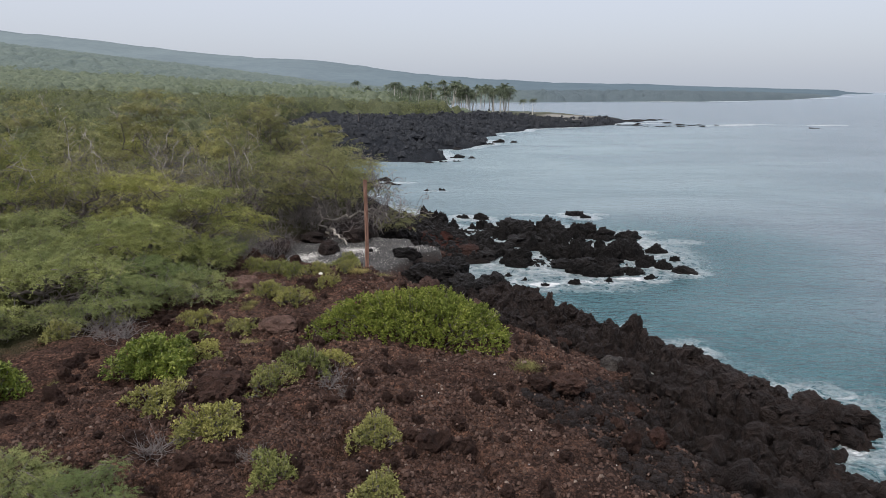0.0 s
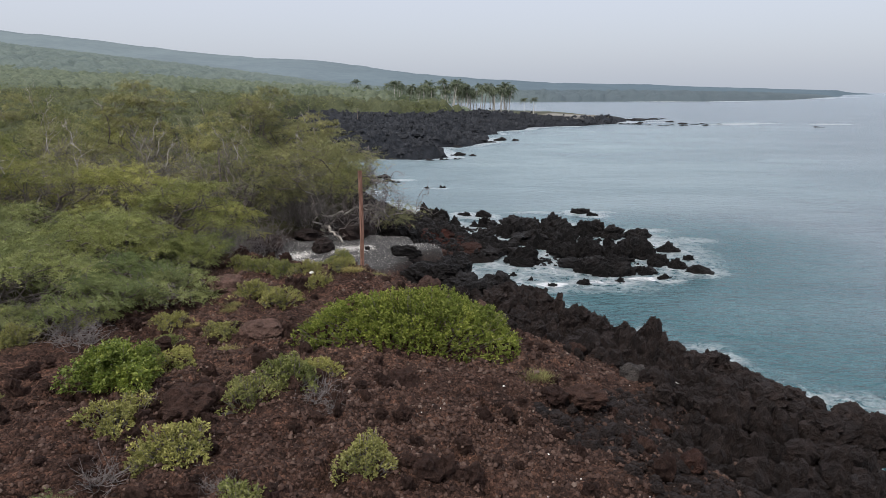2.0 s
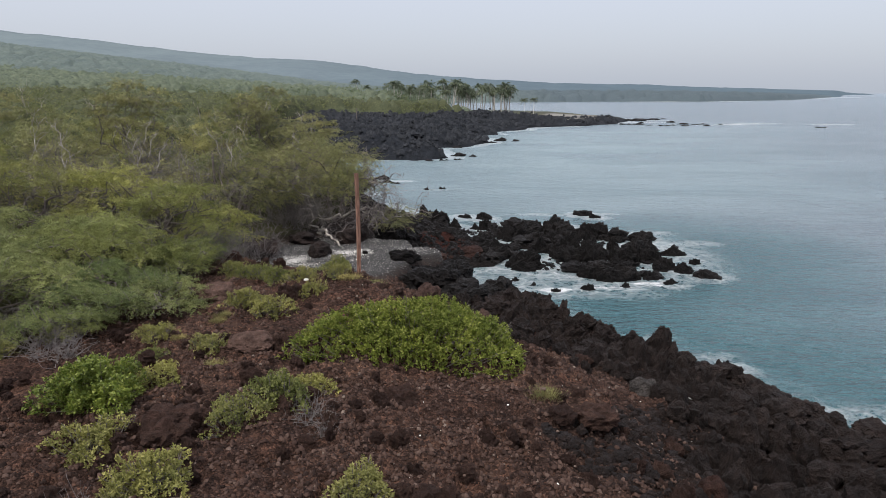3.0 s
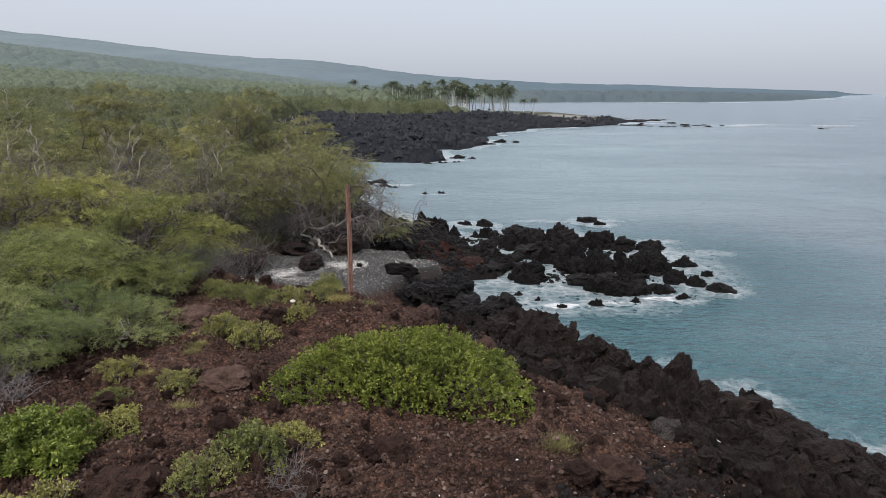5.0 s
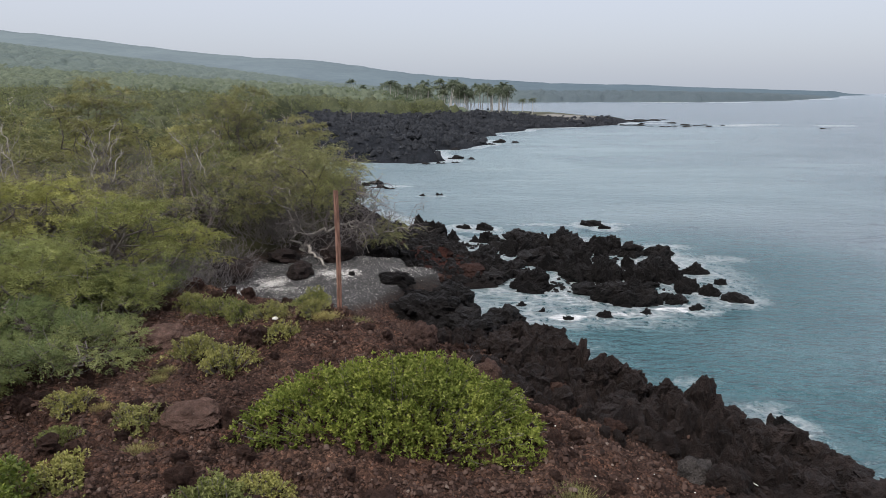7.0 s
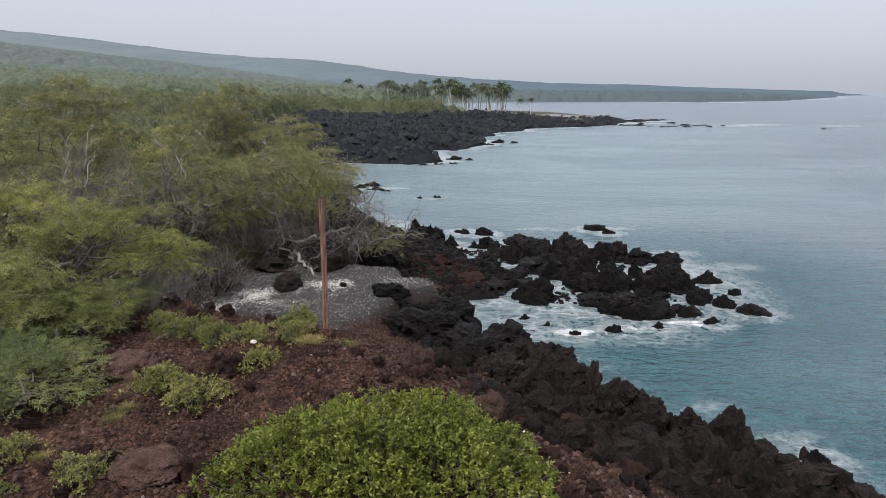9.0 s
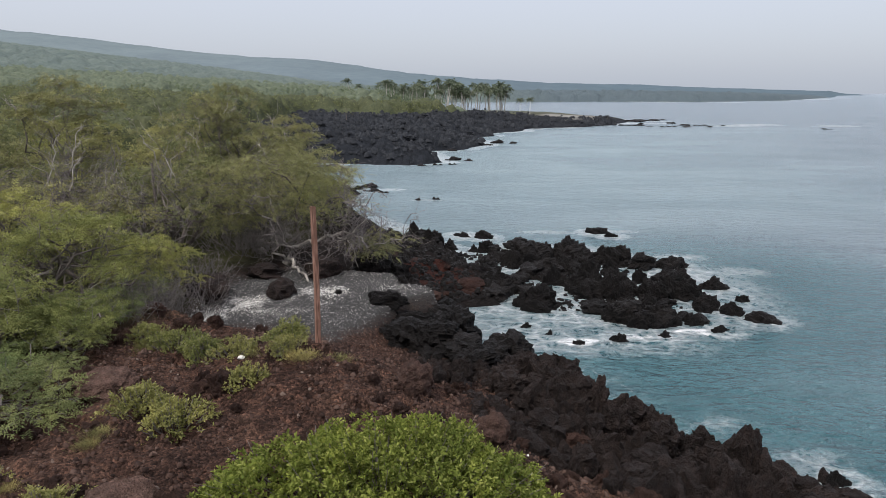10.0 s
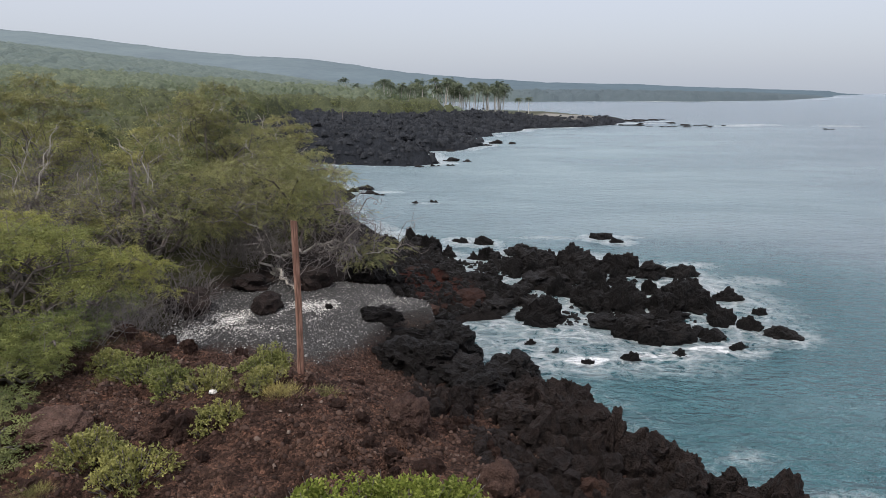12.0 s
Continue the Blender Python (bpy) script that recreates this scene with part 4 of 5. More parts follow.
def on_beach(x, y, d, masks, r):
    return (masks["beach"] > 0.35) & (r.random(len(x)) < masks["beach"])


def coral_patch(x, y, d, masks, r):
    band = 1.2 * np.exp(-(((x + 7.0) / 1.5) ** 2 + ((y - 31.1) / 0.8) ** 2)) + 1.3 * np.exp(-(((x + 4.2) / 1.7) ** 2 + ((y - 32.4) / 0.55) ** 2)) + 0.6 * np.exp(-(((x + 8.3) / 0.8) ** 2 + ((y - 29.6) / 1.0) ** 2))
    return (masks["beach"] > 0.3) & (r.random(len(x)) < 0.012 + 1.1 * band * step(fbm(x * 1.1, y * 1.1, 303, 3), -0.25, 0.4))


p, s = strew(26000, -11, 1, 26.5, 37.5, 0.03, 0.09, 304, on_beach)
shingle = new("beach_pebbles", quads("beach_pebbles", *stone_cloud(p, s, 305), PEBBLE))
tagged(shingle, "dark grey pebbles of the small beach", "pebbles", kind="stuff")
p, s = strew(150000, -11, 1, 26.5, 37.5, 0.02, 0.055, 306, coral_patch)
coral = new("coral_rubble", quads("coral_rubble", *stone_cloud(p, s, 307), CORAL))
tagged(coral, "white coral pieces scattered on dark pebbles", "pebbles", kind="stuff")
p, s = strew(160, -3, 8, 9, 22, 0.03, 0.09, 308, soil_only)
chips = new("coral_chips", quads("coral_chips", *stone_cloud(p, s, 309), CORAL))
tagged(chips, "few white coral chips lying on cinder", "pebbles", kind="stuff")


def clinker(x, y, d, masks, r):
    return (masks["lava"] > 0.4) & (d > 0.2)


p, s = strew(22000, -4, 12, 8, 48, 0.08, 0.5, 310, clinker)
rubble = new("lava_rubble", quads("lava_rubble", *stone_cloud(p[p[:, 1] >= 27], s[p[:, 1] >= 27], 311), BLACK))
p, s = strew(20000, -2, 12, 8, 27, 0.05, 0.4, 314, clinker)
slope_rubble = new("slope_rubble", quads("slope_rubble", *stone_cloud(p, s, 315), BROWN))
tagged(slope_rubble, "brown-black lava rubble on the slope behind the crags", "rubble", kind="stuff")
p, s = strew(15000, -45, 45, 84, 215, 0.35, 1.6, 312, clinker)
flow_rubble = new("flow_rubble", quads("flow_rubble", *stone_cloud(p, s, 313), FLOW))
tagged(flow_rubble, "black broken lava covering the far flow", "rubble", kind="stuff")
tagged(rubble, "black clinkery lava rubble between the crags", "rubble", kind="stuff")

# ---------------------------------------------------------------- plants


def unit(v):
    return v / np.maximum(np.linalg.norm(v, axis=-1, keepdims=True), 1e-9)


def leaves(p, along, length, width, r, cup=0.0, tumble=0.6):
    """Diamond leaves: one face each, from p along a direction."""
    n = len(p)
    along = unit(along)
    side = unit(np.cross(along, unit(r.normal(size=(n, 3)) * tumble + np.array([0, 0, 1.0]))))
    length, width = np.broadcast_to(length, n)[:, None], np.broadcast_to(width, n)[:, None]
    up = np.cross(side, along) * (cup * length)
    v = np.stack([p, p + along * length * 0.55 + side * width / 2 + up, p + along * length, p + along * length * 0.55 - side * width / 2 + up], 1)
    return v.reshape(-1, 3), (np.arange(n * 4).reshape(n, 4))


def tube(points, radii, sides=5):
    """A tapered limb through points."""
    points, radii = np.asarray(points, float), np.asarray(radii, float)
    tan = unit(np.gradient(points, axis=0))
    ref = np.where(np.abs(tan[:, 2:]) > 0.9, np.array([[1.0, 0, 0]]), np.array([[0, 0, 1.0]]))
    u = unit(np.cross(tan, ref))
    w = np.cross(tan, u)
    a = np.arange(sides) * 2 * np.pi / sides
    v = points[:, None] + radii[:, None, None] * (np.cos(a)[None, :, None] * u[:, None] + np.sin(a)[None, :, None] * w[:, None])
    n = len(points)
    i = (np.arange(n - 1)[:, None] * sides + np.arange(sides)[None]).ravel()
    j = (np.arange(n - 1)[:, None] * sides + (np.arange(sides)[None] + 1) % sides).ravel()
    return v.reshape(-1, 3), np.stack([i, j, j + sides, i + sides], 1)


def limb(p, q, r0, r1, r, wobble=0.12, n=7, sag=0.0):
    k = np.linspace(0, 1, n)[:, None]
    p, q = np.asarray(p, float), np.asarray(q, float)
    span = np.linalg.norm(q - p)
    pts = p + (q - p) * k
    jag = np.cumsum(r.normal(size=(n, 3)), 0)
    jag -= jag[0] + (jag[-1] - jag[0]) * k
    pts = pts + jag * wobble * span * 0.35 + np.array([0, 0, 1.0]) * sag * span * 4 * k * (1 - k)
    return pts, r0 + (r1 - r0) * k[:, 0]


def sprays(centres, outward, r, length, leaf, per=12, droop=0.15):
    """Feathery compound leaves: fine leaflets on both sides of a gently drooping rib, one piece a spray."""
    n = len(centres)
    along = unit(outward + r.normal(size=(n, 3)) * 0.34 + np.array([0, 0, -droop]) * r.random((n, 1)))
    side = unit(np.cross(along, np.array([0, 0, 1.0]) + r.normal(size=(n, 3)) * 0.4))
    k = np.linspace(0, 1, per + 1)[None, :, None]
    span = (length * r.uniform(0.55, 1.35, n))[:, None, None]
    rib = centres[:, None] + along[:, None] * k * span + np.array([0, 0, -1.0]) * k ** 2 * span * 0.18
    sign = np.where(np.arange(per) % 2, 1, -1)[None, :, None]
    reach = leaf * np.sin(np.pi * (0.2 + 0.7 * k[:, 1:])) * r.uniform(0.7, 1.3, (n, per, 1))
    tips = (rib[:, 1:] + rib[:, :-1]) / 2 + (along[:, None] * 0.6 + side[:, None] * sign) * reach + r.normal(size=(n, per, 3)) * leaf * 0.15
    v = np.concatenate([rib, tips], 1)
    i = np.arange(n)[:, None] * (2 * per + 1) + np.arange(per)[None]
    return v.reshape(-1, 3), np.stack([i, i + 1, i + per + 1], 2).reshape(-1, 3)


def kiawe(seed, mat, spread, tall, lobes, each, low=0.3, limbs=6, dead=3, spray=(0.42, 0.095), flat=0.46, sticks=200, per=12):
    """A low spreading thorn tree: bent trunks, a tangle of dry brushwood, and above it separate caps of feathery leaves."""
    r = np.random.default_rng(seed)
    wood, bare, brushy = [], [], []
    caps = []
    for k in range(lobes):
        rad = spread * 0.82 * math.sqrt((k + 0.3) / lobes)
        a = 2.39996 * k + r.uniform(-0.5, 0.5)
        dome = math.sqrt(max(0.0, 1 - (rad / spread) ** 2))
        caps.append((np.array([math.cos(a) * rad, math.sin(a) * rad, tall * (low + (1 - low) * dome) * r.uniform(0.5, 1.06)]), spread * r.uniform(0.12, 0.24)))
    for k in range(limbs):
        c, size = caps[-1 - k % lobes]
        knee = np.array([c[0] * 0.4 + r.normal() * 0.15, c[1] * 0.4 + r.normal() * 0.15, c[2] * r.uniform(0.35, 0.6)])
        wood.append(tube(*limb((r.normal() * 0.1, r.normal() * 0.1, -0.2), knee, 0.09, 0.06, r, 0.22)))
        wood.append(tube(*limb(knee, c, 0.06, 0.025, r, 0.25)))
        for _ in range(2):
            c2, size2 = caps[int(r.integers(lobes))]
            wood.append(tube(*limb(knee, c2, 0.035, 0.012, r, 0.25), 4))
    for k in range(dead):
        c, size = caps[int(r.integers(lobes))]
        start = c + np.array([r.normal() * size * 0.5, r.normal() * size * 0.5, -0.1])
        end = start + np.array([r.normal() * 0.6, r.normal() * 0.6, r.uniform(0.4, 1.2)])
        pts, rads = limb(start, end, 0.022, 0.007, r, 0.2, 7, 0.12)
        fork = [tube(pts, rads, 4)]
        for _ in range(4):
            q = pts[int(r.integers(1, 6))]
            fork.append(tube(*limb(q, q + r.normal(size=3) * 0.3 + np.array([0, 0, 0.2]), 0.012, 0.004, r, 0.3, 4), 3))
        bare.append(quads("bare_branch", *joined(fork), PALE_BARK))
    cl, out = [], []
    for c, size in caps:
        for _ in range(sticks // lobes):
            q = c + r.normal(size=3) * np.array([0.6, 0.6, 0.3]) * size + np.array([0, 0, -0.25 * size])
            brushy.append(tube(*limb(q, q + unit(r.normal(size=3) + np.array([0, 0, 0.4])) * r.uniform(0.3, 0.8), 0.011, 0.004, r, 0.3, 4), 3))
        m = int(each * (size / (spread * 0.18)) ** 2)
        a, q = r.uniform(0, 6.283, m), np.sqrt(r.random(m))
        ragged = 1 + 0.25 * np.sin(a * 2 + seed) + 0.2 * np.sin(a * 5 + c[0] * 9)
        lift = np.sqrt(np.maximum(0, 1 - q * q)) * r.choice([0.15, 0.6, 1.0], m) * r.uniform(0.92, 1.08, m) + 0.2 * np.sin(np.cos(a) * q * 5 + c[0] * 3) * np.sin(np.sin(a) * q * 5 + c[1])
        cl.append(c + np.stack([np.cos(a) * q * size * ragged, np.sin(a) * q * size * ragged, lift * size * flat], 1))
        out.append(unit(np.stack([np.cos(a) * (0.5 + q) + 0.5, np.sin(a) * (0.5 + q) - 0.2, 0.25 - 0.35 * q], 1)))
    cl, out = np.concatenate(cl), np.concatenate(out)
    cl[:, 2] = np.maximum(cl[:, 2], 0.1)
    return [("trunk", quads("trunk", *joined(wood), DARK_BARK)), ("brushwood", quads("brushwood", *joined(brushy), TWIG)), ("crown", quads("crown", *sprays(cl, out, r, *spray, per), mat))] + [("bare_branch", me) for me in bare]


def tree_thing(name, meshes, m, label, group, category="tree"):
    ob = new(name)
    ob.empty_display_size = 0.2
    for key, me in meshes:
        piece = part(key, me, ob)
        if key in ("brushwood", "branchwork"):
            piece["kind"] = "stuff"
    ob.matrix_basis = m
    return tagged(ob, label, category, group)


KIAWE = [kiawe(400, KIAWE_LEAF, 2.6, 3.5, 27, 46, dead=1, spray=(0.40, 0.095), flat=0.5, sticks=120, per=9), kiawe(401, KIAWE_LEAF, 3.0, 4.4, 30, 50, 0.4, 7, 3, (0.42, 0.10), 0.5, 150, 9), kiawe(402, FRESH_LEAF, 2.3, 2.7, 27, 54, 0.3, 6, 0, (0.38, 0.085), 0.48, 100, 10),
         kiawe(403, OLIVE_LEAF, 2.5, 3.4, 13, 44, 0.35, 8, 3, (0.40, 0.095), 0.5, 420, 9)]
FAR_KIAWE = [kiawe(405, KIAWE_LEAF, 2.6, 3.4, 24, 40, 0.35, 5, 1, (0.46, 0.16), 0.5, 100, 7), kiawe(406, OLIVE_LEAF, 3.0, 4.2, 27, 42, 0.4, 5, 2, (0.46, 0.16), 0.5, 120, 7)]
KOA = [kiawe(410, KOA_LEAF, 2.4, 1.7, 34, 58, 0.3, 7, 0, (0.36, 0.07), 0.45, 70, 10), kiawe(411, KOA_LEAF, 2.0, 1.3, 29, 50, 0.3, 6, 0, (0.34, 0.07), 0.45, 60, 10)]
LOW_FRESH = kiawe(412, FRESH_LEAF, 2.2, 1.7, 30, 54, 0.3, 7, 0, (0.38, 0.08), 0.45, 70, 10)
TALL = kiawe(420, OLIVE_LEAF, 2.8, 6.9, 32, 54, 0.6, 8, 3, (0.44, 0.14), 0.5, 460, 8)


def plant_tree(meshes, x, y, scale, turn, label, group, tall=1.0):
    return tree_thing("thorn_tree", meshes, pose(x, y, height(x, y) - 0.05, 0, 0, turn) @ Matrix.Diagonal((scale, scale, scale * tall, 1)), label, group)


# low feathery shrubs at the thicket's front
for x, y, k, s in ((-11.8, 18.6, 0, 1.0), (-9.9, 20.3, 1, 0.9), (-13.6, 20.2, 0, 1.05), (-10.6, 22.6, 0, 0.95), (-14.4, 17.2, 1, 1.0), (-16.4, 19.0, 0, 1.1), (-12.6, 23.4, 0, 1.1), (-15.4, 22.8, 0, 1.15), (-17.5, 15.2, 0, 1.0), (-9.4, 23.6, 1, 0.75)):
    if y > 22.2 and x > -11:
        plant_tree(LOW_FRESH, x, y, s, 67 * x + 31 * y, "low spreading shrub with feathery yellow-green leaves", "front shrubs")
    else:
        plant_tree(KOA[k], x, y, s, 67 * x + 31 * y, "low spreading shrub with feathery grey-green leaves", "front shrubs")
for x, y, k, s in ((-5.6, 8.5, 1, 0.42), (-6.9, 8.7, 1, 0.5), (-16.0, 13.0, 0, 1.0), (-13.0, 15.4, 1, 0.9), (-19.5, 17.4, 0, 1.1)):
    plant_tree(KOA[k], x, y, s, 67 * x + 31 * y, "low feathery grey-green shrub on cinder", "front shrubs")
for x, y, s in ((-9.4, 17.6, 0.5), (-10.8, 16.7, 0.5), (-8.35, 19.5, 0.85), (-9.6, 17.9, 0.85), (-12.2, 16.0, 0.55), (-8.6, 21.6, 0.4), (-8.9, 22.9, 0.5), (-14.0, 15.2, 0.6), (-9.7, 27.6, 0.55), (-9.5, 25.4, 0.6)):
    plant_tree(KOA[1], x, y, s, 97 * x + 11 * y, "low feathery grey-green shrub at the thicket's foot", "front shrubs")
# yellow-green thorn trees behind them
for x, y, k, s in ((-10.6, 26.4, 2, 1.0), (-13.2, 27.6, 2, 1.15), (-10.2, 29.4, 2, 0.85), (-16.2, 26.4, 0, 1.0), (-19.4, 24.2, 2, 1.2), (-13.0, 31.0, 3, 1.1), (-16.8, 30.4, 3, 1.1), (-20.6, 28.2, 1, 1.0), (-23.6, 24.0, 0, 1.1),
                   (-11.6, 34.0, 3, 1.15), (-15.0, 34.6, 3, 1.1), (-19.0, 33.4, 3, 1.2), (-23.2, 31.6, 1, 1.05), (-27.0, 28.4, 0, 1.2), (-12.6, 38.6, 1, 1.05), (-17.0, 38.4, 3, 1.2), (-21.6, 37.6, 1, 1.05), (-26.4, 35.6, 0, 1.2),
                   (-30.6, 33.4, 1, 1.1), (-9.6, 41.4, 3, 1.1), (-14.4, 43.2, 3, 1.1), (-19.4, 43.6, 0, 1.2), (-24.6, 42.4, 1, 1.1), (-30.2, 40.6, 0, 1.3), (-35.5, 38.4, 1, 1.2), (-17.6, 49.2, 1, 1.1), (-23.4, 49.8, 0, 1.3),
                   (-29.4, 48.4, 1, 1.2), (-35.4, 46.6, 0, 1.3), (-7.6, 45.2, 0, 0.95), (-8.6, 50.4, 1, 0.9), (-13.0, 54.6, 1, 1.1), (-20.6, 57, 1, 1.2), (-28.4, 57.4, 0, 1.4), (-36.6, 56.4, 1, 1.3), (-12.0, 48.6, 1, 1.2)):
    label = ("olive-green thorn tree in a dense thicket", "tall olive thorn tree with bare grey branches", "bright yellow-green thorn tree at the thicket's edge", "half-bare thorn tree with grey dead wood")[k]
    plant_tree(FAR_KIAWE[k % 2] if y > 36 and k < 2 else KIAWE[k], x, y, s, 53 * x + 29 * y, label, "thicket of thorn trees")
plant_tree(TALL, -12.5, 44.8, 1.0, 40, "tallest thorn tree of the thicket, olive crown", "thicket of thorn trees", 1.04)
plant_tree(TALL, -14.6, 49.0, 0.95, 210, "tall thorn tree with a half-bare olive crown", "thicket of thorn trees", 1.0)
plant_tree(TALL, -12.4, 58.0, 0.9, 300, "tall thorn tree with a half-bare olive crown", "thicket of thorn trees", 0.9)
plant_tree(TALL, -20.0, 64.0, 1.0, 100, "tall thorn tree with a half-bare olive crown", "thicket of thorn trees", 0.9)
plant_tree(TALL, -19.1, 41.4, 1.0, 160, "tall thorn tree with an olive crown and grey branches", "thicket of thorn trees", 1.0)


def beach_tree():
    """The old tree that leans over the beach: long pale limbs near the ground, twiggy, half-bare crown."""
    r = np.random.default_rng(430)
    wood, pale, twig = [], [], []
    limbs = [((0, 0, -0.3), (0.7, -1.6, 0.35), 0.15, 0.12, 0.1), ((0.7, -1.6, 0.35), (1.5, -2.6, 0.05), 0.12, 0.07, 0.1), ((0, 0, 0), (1.3, -0.5, 1.1), 0.14, 0.11, 0.25), ((1.3, -0.5, 1.1), (3.6, -0.6, 1.0), 0.11, 0.06, 0.12),
             ((3.6, -0.6, 1.0), (5.2, -0.3, 1.5), 0.06, 0.02, -0.15), ((1.3, -0.5, 1.1), (2.8, -1.0, 2.9), 0.09, 0.04, 0.2), ((0, 0, 0.2), (-0.6, -1.2, 2.4), 0.11, 0.05, 0.1), ((-0.6, -1.2, 2.4), (-1.4, -1.6, 3.1), 0.05, 0.015, 0.2),
             ((0, 0, 0), (0.6, 0.6, 3.0), 0.13, 0.07, 0.1), ((0.6, 0.6, 3.0), (2.6, 0.4, 4.4), 0.07, 0.03, 0.1), ((2.8, -1.0, 2.9), (3.9, -1.4, 2.6), 0.04, 0.012, 0.2), ((0.6, 0.6, 3.0), (-1.2, 0.5, 4.6), 0.07, 0.03, 0.1),
             ((2.2, -0.6, 1.3), (3.3, -1.3, 0.3), 0.05, 0.015, 0.3)]
    for k in range(9):
        a = np.array([r.uniform(-1.0, 3.4), r.uniform(-1.3, -0.2), r.uniform(0.6, 1.6)])
        limbs.append((tuple(a), tuple(a + np.array([r.uniform(-1.0, 1.3), r.uniform(-0.5, 0.3), r.uniform(-0.5, 1.4)])), 0.06, 0.015, r.uniform(-0.2, 0.3)))
    for p, q, r0, r1, sag in limbs:
        pts, rad = limb(p, q, r0 * 0.55, r1 * 0.65, r, 0.17, 10, sag)
        (wood if q[2] > 2.6 else pale).append(tube(pts, rad, 6))
        for _ in range(7):
            a = pts[int(r.integers(3, 9))]
            b = a + r.normal(size=3) * 0.6 + np.array([0.25, 0, 0.25])
            twig.append(tube(*limb(a, b, 0.022, 0.007, r, 0.35, 6), 4))
            for _ in range(4):
                c = a + (b - a) * r.uniform(0.3, 1)
                twig.append(tube(*limb(c, c + r.normal(size=3) * 0.35, 0.009, 0.003, r, 0.3, 4), 3))
    # haze of fine dry twigs
    for _ in range(750):
        c = np.array([r.uniform(-2.5, 4.5), r.uniform(-1.0, 1.8), 0.0])
        c[2] = r.uniform(0.6, 3.9) * (1 - 0.09 * max(0, c[0]))
        twig.append(tube(*limb(c, c + unit(r.normal(size=3) + np.array([0.3, 0, 0.1])) * r.uniform(0.3, 0.8), 0.008, 0.003, r, 0.3, 4), 3))
    cl, out = [], []
    for k in range(84):
        u = r.uniform(-2.8, 2.7)
        c = np.array([u, r.uniform(-1.4, 2.2), r.choice([2.9, 3.6, 4.3, 4.9]) + r.uniform(-0.2, 0.2) - 0.30 * abs(u - 0.3) - 0.015 * u * u])
        if k % 12 == 0:
            c = np.array([r.uniform(3.5, 4.5), r.uniform(-0.8, 0.8), r.uniform(0.8, 1.6)])
        q = r.normal(size=(46, 3)) * np.array([0.55, 0.45, 0.12])
        cl.append(c + q)
        out.append(unit(q + np.array([0.2, -0.3, 0.1])))
    return [("trunk", quads("trunk", *joined(wood), DARK_BARK)), ("low_limb", quads("low_limb", *joined(pale), PALE_BARK)), ("brushwood", quads("brushwood", *joined(twig), TWIG)), ("crown", quads("crown", *sprays(np.concatenate(cl), np.concatenate(out), r, 0.40, 0.09), OLIVE_LEAF))]


tree_thing("leaning_tree", beach_tree(), pose(-7.3, 36.4, 1.25), "old thorn tree with pale twisted limbs over the pebble beach", "")

# grey leafless brush in the thicket


def brush(seed, spread, tall, count):
    r = np.random.default_rng(seed)
    sticks = []
    for _ in range(count):
        a, q = r.uniform(0, 6.283), math.sqrt(r.random())
        p = np.array([math.cos(a) * q * spread * 0.5, math.sin(a) * q * spread * 0.5, 0.0])
        e = p * 1.9 + np.array([r.normal() * 0.15, r.normal() * 0.15, tall * (1 - 0.5 * q) * r.uniform(0.6, 1.1)])
        pts, rad = limb(p, e, 0.010, 0.004, r, 0.3, 5)
        sticks.append(tube(pts, rad, 3))
        for _ in range(3):
            c = pts[int(r.integers(1, 5))]
            sticks.append(tube(*limb(c, c + r.normal(size=3) * 0.2 + np.array([0, 0, 0.1]), 0.006, 0.003, r, 0.3, 4), 3))
    return quads("brushwood", *joined(sticks), TWIG)


BRUSH = brush(440, 1.3, 1.2, 60)
for x, y, s in ((-11.2, 17.4, 0.85), (-14.6, 25.0, 1.5), (-9.2, 25.4, 1.2), (-18.6, 21.0, 1.4), (-12.2, 33.6, 1.9), (-10.0, 38.2, 2.2), (-9.0, 30.4, 1.2), (-15.5, 32.6, 2.2), (-13.4, 17.0, 0.7), (-8.6, 37.8, 1.6), (-9.0, 28.0, 1.1), (-8.7, 26.6, 0.9), (-9.6, 32.8, 1.3)):
    ob = new("dry_brush", BRUSH)
    ob.matrix_basis = pose(x, y, height(x, y) - 0.05, 0, 0, 71 * x) @ Matrix.Diagonal((s, s, s, 1))
    tagged(ob, "leafless grey brush among the shrubs", "shrub", "dry brush")


# bushes on the bluff


